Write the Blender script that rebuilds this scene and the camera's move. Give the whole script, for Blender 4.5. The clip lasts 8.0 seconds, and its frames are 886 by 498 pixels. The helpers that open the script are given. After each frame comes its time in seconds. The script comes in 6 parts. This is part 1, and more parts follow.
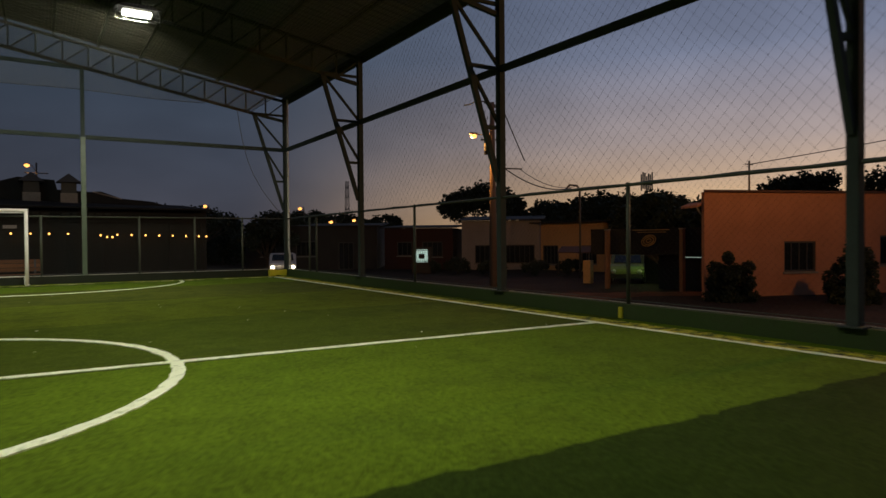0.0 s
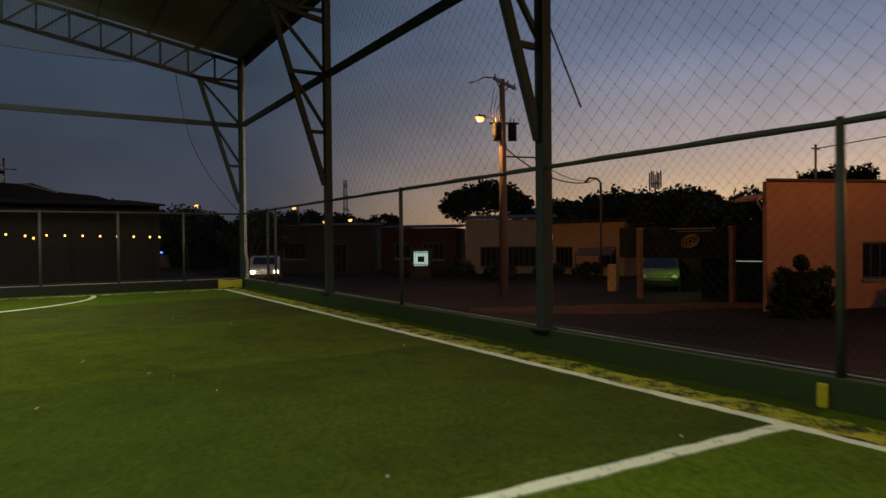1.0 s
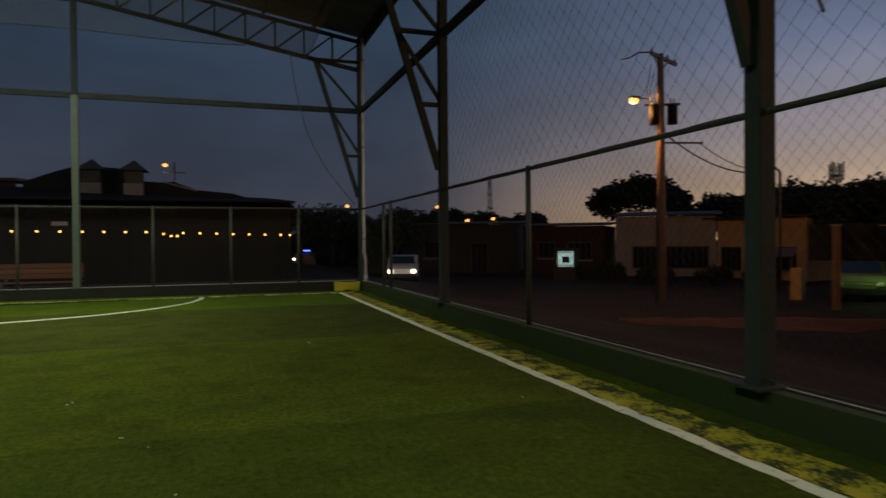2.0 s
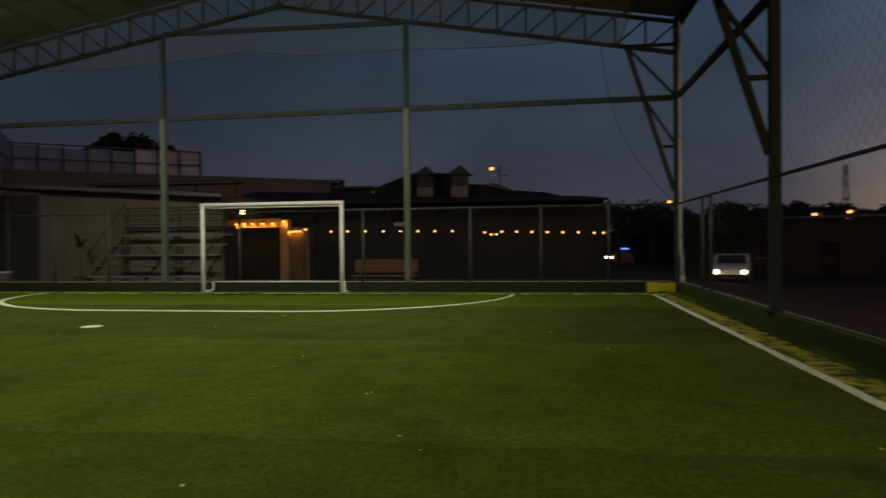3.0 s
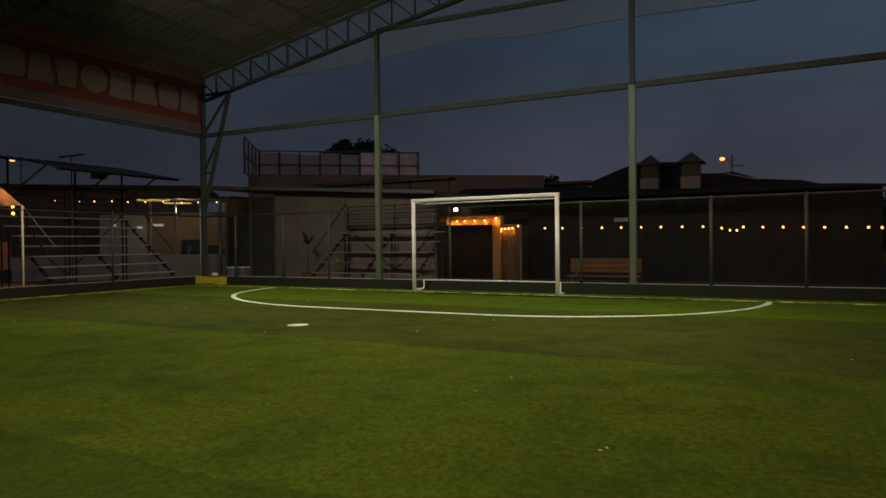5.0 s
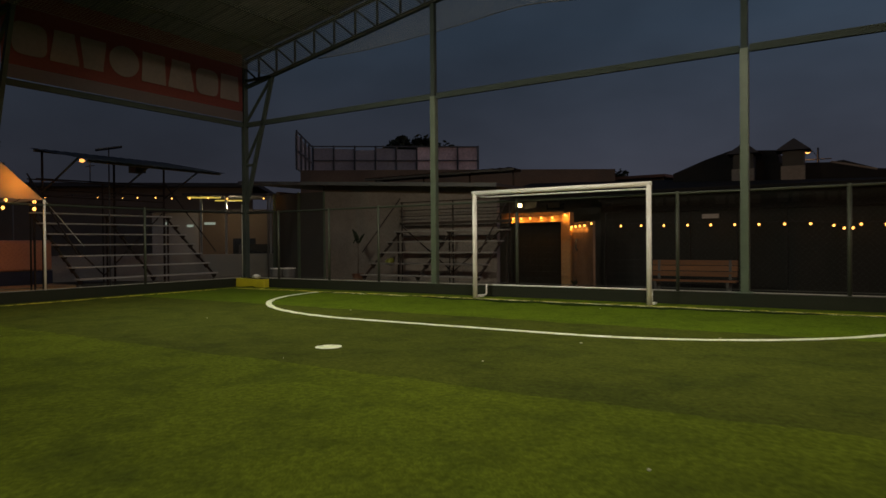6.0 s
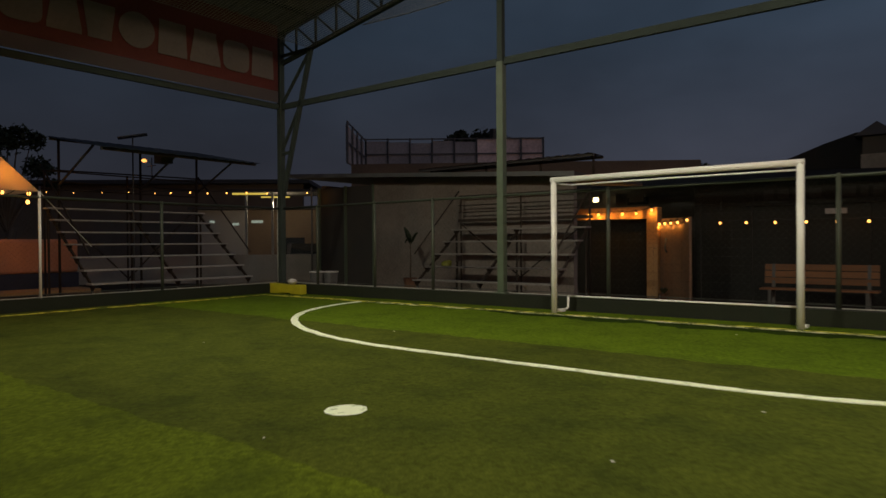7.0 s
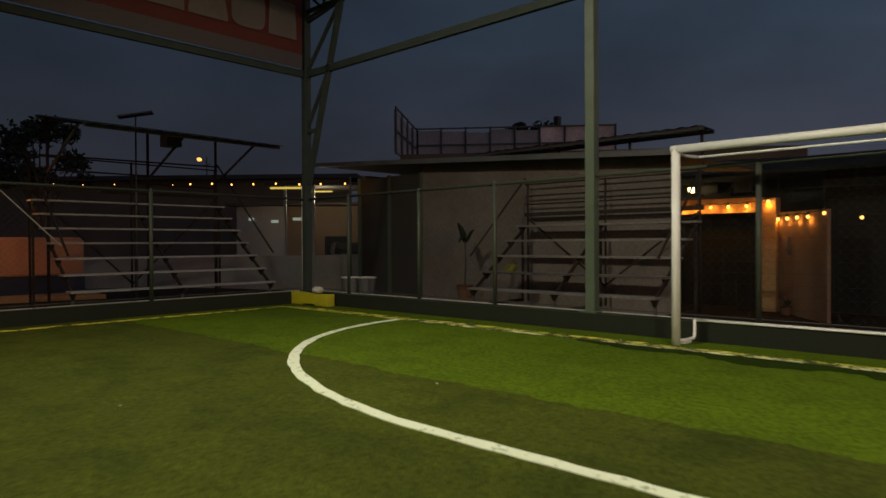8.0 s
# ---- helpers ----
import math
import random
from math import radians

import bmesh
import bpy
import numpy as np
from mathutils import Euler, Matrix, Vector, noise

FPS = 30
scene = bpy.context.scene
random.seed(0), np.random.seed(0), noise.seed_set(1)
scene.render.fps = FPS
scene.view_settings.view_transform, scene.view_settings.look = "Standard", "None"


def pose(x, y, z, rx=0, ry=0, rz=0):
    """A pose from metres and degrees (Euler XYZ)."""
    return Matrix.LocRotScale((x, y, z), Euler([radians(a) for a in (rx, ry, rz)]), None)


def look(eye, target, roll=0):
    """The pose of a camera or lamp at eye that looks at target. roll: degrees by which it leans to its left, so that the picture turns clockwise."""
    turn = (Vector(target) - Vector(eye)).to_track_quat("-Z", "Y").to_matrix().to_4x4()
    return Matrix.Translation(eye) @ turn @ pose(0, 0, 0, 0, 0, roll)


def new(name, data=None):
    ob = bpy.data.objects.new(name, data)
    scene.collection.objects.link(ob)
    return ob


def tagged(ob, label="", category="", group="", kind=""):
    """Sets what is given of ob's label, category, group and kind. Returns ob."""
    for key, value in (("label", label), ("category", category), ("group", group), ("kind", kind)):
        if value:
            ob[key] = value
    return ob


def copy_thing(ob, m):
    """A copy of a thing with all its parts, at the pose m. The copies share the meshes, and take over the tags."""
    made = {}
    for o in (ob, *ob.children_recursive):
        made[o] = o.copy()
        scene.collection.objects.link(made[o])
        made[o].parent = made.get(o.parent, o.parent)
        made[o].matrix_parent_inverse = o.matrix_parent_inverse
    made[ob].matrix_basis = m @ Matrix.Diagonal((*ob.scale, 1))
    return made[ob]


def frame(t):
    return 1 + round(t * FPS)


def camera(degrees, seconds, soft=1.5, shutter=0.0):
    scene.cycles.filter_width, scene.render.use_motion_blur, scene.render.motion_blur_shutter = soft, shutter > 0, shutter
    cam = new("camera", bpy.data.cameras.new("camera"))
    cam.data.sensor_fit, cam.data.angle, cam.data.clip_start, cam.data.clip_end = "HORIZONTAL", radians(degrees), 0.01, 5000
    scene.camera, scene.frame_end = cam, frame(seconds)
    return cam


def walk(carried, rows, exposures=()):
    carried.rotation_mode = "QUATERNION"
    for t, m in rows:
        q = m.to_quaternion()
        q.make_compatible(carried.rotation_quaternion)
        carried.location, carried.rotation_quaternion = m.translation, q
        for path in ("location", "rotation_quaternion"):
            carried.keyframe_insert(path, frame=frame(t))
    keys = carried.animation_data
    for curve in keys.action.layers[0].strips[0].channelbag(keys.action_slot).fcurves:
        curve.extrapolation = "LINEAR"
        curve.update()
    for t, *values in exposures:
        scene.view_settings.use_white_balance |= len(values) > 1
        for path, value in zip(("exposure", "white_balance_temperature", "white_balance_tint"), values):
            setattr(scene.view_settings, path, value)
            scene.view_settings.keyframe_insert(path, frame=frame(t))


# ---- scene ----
cam = camera(68.5, 8.0, shutter=0.3)
PATH = [
    (0, (0.46, -0.417, 1.072), (1.516, 1.282, 1.044), -0.5),
    (0.5, (1.709, 1.584, 1.051), (2.768, 3.28, 1.024), -0.5),
    (1, (2.909, 3.494, 1.072), (3.959, 5.196, 1.047), -0.6),
    (1.2, (3.25, 4.046, 1.073), (4.251, 5.777, 1.045), -0.5),
    (2.3, (4.364, 5.703, 1.05), (4.769, 7.662, 1.03), -0.4),
    (2.5, (4.43, 5.799, 1.062), (4.626, 7.789, 1.042), -0.3),
    (3, (4.427, 5.893, 1.051), (4.121, 7.869, 1.03), -0.6),
    (3.5, (4.416, 6.063, 1.035), (3.784, 7.96, 1.017), -0.5),
    (4, (4.385, 6.28, 1.016), (3.632, 8.133, 0.998), -0.5),
    (4.5, (4.258, 6.603, 1.007), (3.42, 8.419, 0.989), -0.6),
    (6, (2.977, 8.788, 1.006), (1.902, 10.474, 0.988), -0.5),
    (6.5, (2.286, 9.747, 1.005), (1.136, 11.383, 0.987), -0.5),
    (7, (1.507, 10.76, 1.016), (0.287, 12.344, 0.998), -0.4),
    (7.5, (0.624, 11.812, 1.026), (-0.661, 13.344, 1.005), -0.3),
    (8, (-0.333, 12.95, 1.01), (-1.685, 14.424, 0.992), -0.3),
]
walk(cam, [(t, look(eye, target, roll)) for t, eye, target, roll in PATH], [(0, -0.08, 6500, 8), (1, 0, 6400, 8), (2.5, -0.42, 6000, 8), (3, -0.36, 6400, 7), (3.5, -0.3, 6500, 8), (4.5, -0.28, 6700, 10), (6, -0.31, 6850, 12), (8, -0.22, 6800, 13)])

# ---- plan: the roofed pitch, metres ----
XL, XR, YB, YE = -9.73, 7.12, -8.40, 19.70      # lines of columns
CX, YH = -1.345, 5.65                           # middle of the pitch, halfway line
LX0, LX1, LY1 = -9.27, 6.47, 18.90              # touch lines and goal line
COLS = [19.70, 14.06, 8.42, 2.80, -2.80, -8.40]
FENCE, RAIL, CURB = 1.80, 3.94, 0.20
SLOPE, EAVE = 0.175, 5.50


def top_z(x):
    return EAVE + SLOPE * (8.465 - abs(x - CX))


def low_z(x):
    return top_z(x) - 0.66


# ---- world and light ----
def ramp(nt, stops):
    r = nt.nodes.new("ShaderNodeValToRGB")
    while len(r.color_ramp.elements) < len(stops):
        r.color_ramp.elements.new(0.5)
    for e, (p, c) in zip(r.color_ramp.elements, stops):
        e.position, e.color = p, (*c, 1)
    return r


def make_world():
    w = bpy.data.worlds.new("dusk_sky")
    scene.world = w
    w.use_nodes = True
    nt = w.node_tree
    nt.nodes.clear()
    L = nt.links.new
    tc = nt.nodes.new("ShaderNodeTexCoord")
    sep = nt.nodes.new("ShaderNodeSeparateXYZ")
    L(tc.outputs["Generated"], sep.inputs[0])
    # the glow of the set sun: nearness to its bearing
    flat = nt.nodes.new("ShaderNodeVectorMath"); flat.operation = "MULTIPLY"
    flat.inputs[1].default_value = (1, 1, 0)
    L(tc.outputs["Generated"], flat.inputs[0])
    nrm = nt.nodes.new("ShaderNodeVectorMath"); nrm.operation = "NORMALIZE"
    L(flat.outputs[0], nrm.inputs[0])
    dot = nt.nodes.new("ShaderNodeVectorMath"); dot.operation = "DOT_PRODUCT"
    dot.inputs[1].default_value = (math.sin(radians(SUN_AZ)), math.cos(radians(SUN_AZ)), 0)
    L(nrm.outputs[0], dot.inputs[0])
    near = nt.nodes.new("ShaderNodeMapRange"); near.interpolation_type = "SMOOTHSTEP"
    near.inputs["From Min"].default_value, near.inputs["From Max"].default_value = 0.40, 1.02
    L(dot.outputs["Value"], near.inputs["Value"])
    clouds = nt.nodes.new("ShaderNodeTexNoise")
    clouds.inputs["Scale"].default_value, clouds.inputs["Detail"].default_value = 2.6, 4
    mp = nt.nodes.new("ShaderNodeMapping"); mp.inputs["Scale"].default_value = (1, 1, 2.2)
    L(tc.outputs["Generated"], mp.inputs[0]); L(mp.outputs[0], clouds.inputs["Vector"])
    cl = nt.nodes.new("ShaderNodeMapRange")
    cl.inputs["From Min"].default_value, cl.inputs["From Max"].default_value = 0.3, 0.7
    cl.inputs["To Min"].default_value, cl.inputs["To Max"].default_value = 0.78, 1.26
    L(clouds.outputs["Fac"], cl.inputs["Value"])
    glow = ramp(nt, GLOW)
    dark = ramp(nt, NIGHT)
    for r in (glow, dark):
        L(sep.outputs["Z"], r.inputs[0])
    west = nt.nodes.new("ShaderNodeMapRange")
    west.inputs["From Min"].default_value, west.inputs["From Max"].default_value = -0.9, 0.35
    west.inputs["To Min"].default_value, west.inputs["To Max"].default_value = 0.69, 1.60
    L(dot.outputs["Value"], west.inputs["Value"])
    dusk = nt.nodes.new("ShaderNodeVectorMath"); dusk.operation = "SCALE"
    L(dark.outputs[0], dusk.inputs[0]); L(west.outputs[0], dusk.inputs["Scale"])
    mix = nt.nodes.new("ShaderNodeMix"); mix.data_type = "RGBA"
    L(near.outputs[0], mix.inputs["Factor"]); L(dusk.outputs[0], mix.inputs["A"]); L(glow.outputs[0], mix.inputs["B"])
    bg = nt.nodes.new("ShaderNodeBackground")
    L(mix.outputs["Result"], bg.inputs["Color"]); L(cl.outputs[0], bg.inputs["Strength"])
    out = nt.nodes.new("ShaderNodeOutputWorld")
    L(bg.outputs[0], out.inputs["Surface"])


SUN_AZ = 80.0
GLOW = [(0.0, (0.80, 0.47, 0.19)), (0.06, (0.67, 0.44, 0.26)), (0.14, (0.44, 0.355, 0.34)), (0.26, (0.228, 0.255, 0.365)), (0.45, (0.135, 0.175, 0.30)), (1.0, (0.05, 0.08, 0.15))]
NIGHT = [(0.0, (0.037, 0.0355, 0.045)), (0.10, (0.0345, 0.0392, 0.0555)), (0.30, (0.0235, 0.037, 0.058)), (1.0, (0.013, 0.023, 0.040))]
make_world()


def lamp_at(name, kind, m, energy, colour, size=0.1, size_y=None, spread=180.0):
    d = bpy.data.lights.new(name, kind)
    d.energy, d.color = energy, colour
    if kind == "AREA":
        d.shape, d.size, d.size_y, d.spread = "RECTANGLE", size, size_y or size, radians(spread)
    else:
        d.shadow_soft_size = size
    ob = new(name, d)
    ob.matrix_world = m
    return ob


FLOOD_W, FLOOD_C, FLOOD_SPREAD = 130.0, (1.0, 0.96, 0.75), 145.0
FLOOD_Z = 5.56
FLOODS = [(2.16, 13.6, 1.42), (-5.1, 13.6, 1.48), (1.9, 9.0, 0.62), (1.5, 3.9, 0.92), (-5.0, 4.4, 0.50), (2.3, -5.4, 0.35), (-5.0, -5.4, 0.45)]
AIMS = [(0.4, 17.4, 0.0), (-4.2, 17.4, 0.0)]          # the pair at the goal end is tilted towards the goal
for k, (fx, fy, power) in enumerate(FLOODS):
    eye = (fx, fy, FLOOD_Z - 0.15)
    aim = look(eye, AIMS[k]) if k < len(AIMS) else pose(*eye)
    lamp_at("flood_light", "AREA", aim, FLOOD_W * power, FLOOD_C, 0.54, 0.25, 150.0 if k < len(AIMS) else FLOOD_SPREAD)
SODIUM = (1.0, 0.43, 0.10)
BULB_C = (1.0, 0.40, 0.055)


# ---- materials ----
def mat(name, colour, rough=0.7, second=None, scale=3.0, fine=40.0, amount=0.5, bump=0.15, metal=0.0, spec=0.4, stretch=(1, 1, 1), island=0.0, glow=None, glow_power=0.0):
    m = bpy.data.materials.new(name)
    m.use_nodes = True
    nt = m.node_tree
    L = nt.links.new
    p = nt.nodes["Principled BSDF"]
    p.inputs["Roughness"].default_value, p.inputs["Metallic"].default_value = rough, metal
    p.inputs["Specular IOR Level"].default_value = spec
    second = second or tuple(c * 0.55 for c in colour)
    tc = nt.nodes.new("ShaderNodeTexCoord")
    mp = nt.nodes.new("ShaderNodeMapping"); mp.inputs["Scale"].default_value = stretch
    L(tc.outputs["Object"], mp.inputs[0])
    big = nt.nodes.new("ShaderNodeTexNoise"); big.inputs["Scale"].default_value, big.inputs["Detail"].default_value = scale, 6
    small = nt.nodes.new("ShaderNodeTexNoise"); small.inputs["Scale"].default_value, small.inputs["Detail"].default_value = fine, 4
    L(mp.outputs[0], big.inputs["Vector"]); L(mp.outputs[0], small.inputs["Vector"])
    both = nt.nodes.new("ShaderNodeMath"); both.operation = "MULTIPLY_ADD"; both.inputs[1].default_value = 0.6
    half = nt.nodes.new("ShaderNodeMath"); half.operation = "MULTIPLY"; half.inputs[1].default_value = 0.4
    L(small.outputs["Fac"], half.inputs[0]); L(big.outputs["Fac"], both.inputs[0]); L(half.outputs[0], both.inputs[2])
    fac = nt.nodes.new("ShaderNodeMapRange")
    fac.inputs["From Min"].default_value, fac.inputs["From Max"].default_value = 0.34, 0.66
    fac.inputs["To Min"].default_value, fac.inputs["To Max"].default_value = 0.0, amount
    L(both.outputs[0], fac.inputs["Value"])
    mix = nt.nodes.new("ShaderNodeMix"); mix.data_type = "RGBA"
    mix.inputs["A"].default_value, mix.inputs["B"].default_value = (*colour, 1), (*second, 1)
    L(fac.outputs[0], mix.inputs["Factor"])
    last = mix.outputs["Result"]
    if island:
        info = nt.nodes.new("ShaderNodeObjectInfo")
        vary = nt.nodes.new("ShaderNodeMapRange")
        vary.inputs["To Min"].default_value, vary.inputs["To Max"].default_value = 1 - island, 1 + island
        L(info.outputs["Random"], vary.inputs["Value"])
        mul = nt.nodes.new("ShaderNodeVectorMath"); mul.operation = "SCALE"
        L(last, mul.inputs[0]); L(vary.outputs[0], mul.inputs["Scale"])
        last = mul.outputs[0]
    L(last, p.inputs["Base Color"])
    rr = nt.nodes.new("ShaderNodeMapRange")
    rr.inputs["To Min"].default_value, rr.inputs["To Max"].default_value = max(0.05, rough - 0.12), min(1, rough + 0.12)
    L(small.outputs["Fac"], rr.inputs["Value"]); L(rr.outputs[0], p.inputs["Roughness"])
    if bump:
        b = nt.nodes.new("ShaderNodeBump"); b.inputs["Strength"].default_value, b.inputs["Distance"].default_value = bump, 0.02
        L(both.outputs[0], b.inputs["Height"]); L(b.outputs[0], p.inputs["Normal"])
    if glow:
        p.inputs["Emission Color"].default_value, p.inputs["Emission Strength"].default_value = (*glow, 1), glow_power
    return m


def turf_mat(name, colour, second, worn=0.34):
    """Artificial turf: clumped fibres, wear patches and rubber infill."""
    m = mat(name, colour, 0.85, second, scale=0.45, fine=5.0, amount=0.9, bump=0.0, spec=0.04)
    nt = m.node_tree
    L = nt.links.new
    p = nt.nodes["Principled BSDF"]
    tc = nt.nodes.new("ShaderNodeTexCoord")
    mp = nt.nodes.new("ShaderNodeMapping"); mp.inputs["Scale"].default_value = (1, 0.8, 1)
    L(tc.outputs["Object"], mp.inputs[0])
    fib = nt.nodes.new("ShaderNodeTexNoise"); fib.inputs["Scale"].default_value, fib.inputs["Detail"].default_value = 95, 5
    clump = nt.nodes.new("ShaderNodeTexNoise"); clump.inputs["Scale"].default_value, clump.inputs["Detail"].default_value = 26, 7
    for n in (fib, clump):
        L(mp.outputs[0], n.inputs["Vector"])
    add = nt.nodes.new("ShaderNodeMath"); add.operation = "MULTIPLY"
    L(fib.outputs["Fac"], add.inputs[0]); L(clump.outputs["Fac"], add.inputs[1])
    r = nt.nodes.new("ShaderNodeMapRange")
    r.inputs["From Min"].default_value, r.inputs["From Max"].default_value = 0.14, 0.38
    r.inputs["To Min"].default_value, r.inputs["To Max"].default_value = 0.66, 1.36
    L(add.outputs[0], r.inputs["Value"])
    base = p.inputs["Base Color"].links[0].from_socket
    mul = nt.nodes.new("ShaderNodeVectorMath"); mul.operation = "SCALE"
    L(base, mul.inputs[0]); L(r.outputs[0], mul.inputs["Scale"]); L(mul.outputs[0], p.inputs["Base Color"])
    # matted patches where the rubber infill shows
    wear = nt.nodes.new("ShaderNodeTexNoise"); wear.inputs["Scale"].default_value, wear.inputs["Detail"].default_value, wear.inputs["Roughness"].default_value = 1.5, 9, 0.70
    L(tc.outputs["Object"], wear.inputs["Vector"])
    wr = nt.nodes.new("ShaderNodeMapRange")
    wr.inputs["From Min"].default_value, wr.inputs["From Max"].default_value, wr.inputs["To Max"].default_value = 0.47, 0.72, worn
    L(wear.outputs["Fac"], wr.inputs["Value"])
    wm = nt.nodes.new("ShaderNodeMix"); wm.data_type = "RGBA"
    wm.inputs["B"].default_value = (0.022, 0.032, 0.008, 1)
    L(wr.outputs[0], wm.inputs["Factor"]); L(mul.outputs[0], wm.inputs["A"]); L(wm.outputs["Result"], p.inputs["Base Color"])
    b = nt.nodes.new("ShaderNodeBump"); b.inputs["Strength"].default_value, b.inputs["Distance"].default_value = 0.6, 0.012
    L(add.outputs[0], b.inputs["Height"]); L(b.outputs[0], p.inputs["Normal"])
    return m


def worn_mat(name, paint, under, cover, scale=7.0):
    """Paint worn through in ragged patches."""
    m = mat(name, paint, 0.8, under, scale=scale, fine=38, amount=1.0, bump=0.2, spec=0.2)
    for n in m.node_tree.nodes:
        if n.type == "MAP_RANGE" and abs(n.inputs["From Min"].default_value - 0.34) < 1e-4:
            n.inputs["From Min"].default_value, n.inputs["From Max"].default_value = cover - 0.05, cover + 0.05
    return m


def glass_mat(name, tint, rough=0.05):
    m = bpy.data.materials.new(name)
    m.use_nodes = True
    p = m.node_tree.nodes["Principled BSDF"]
    p.inputs["Base Color"].default_value, p.inputs["Roughness"].default_value = (*tint, 1), rough
    p.inputs["Transmission Weight"].default_value, p.inputs["IOR"].default_value = 0.0, 1.45
    p.inputs["Specular IOR Level"].default_value = 0.6
    return m


def glow_mat(name, colour, power):
    m = bpy.data.materials.new(name)
    m.use_nodes = True
    p = m.node_tree.nodes["Principled BSDF"]
    p.inputs["Base Color"].default_value = (0.1, 0.1, 0.1, 1)
    p.inputs["Emission Color"].default_value, p.inputs["Emission Strength"].default_value = (*colour, 1), power
    return m


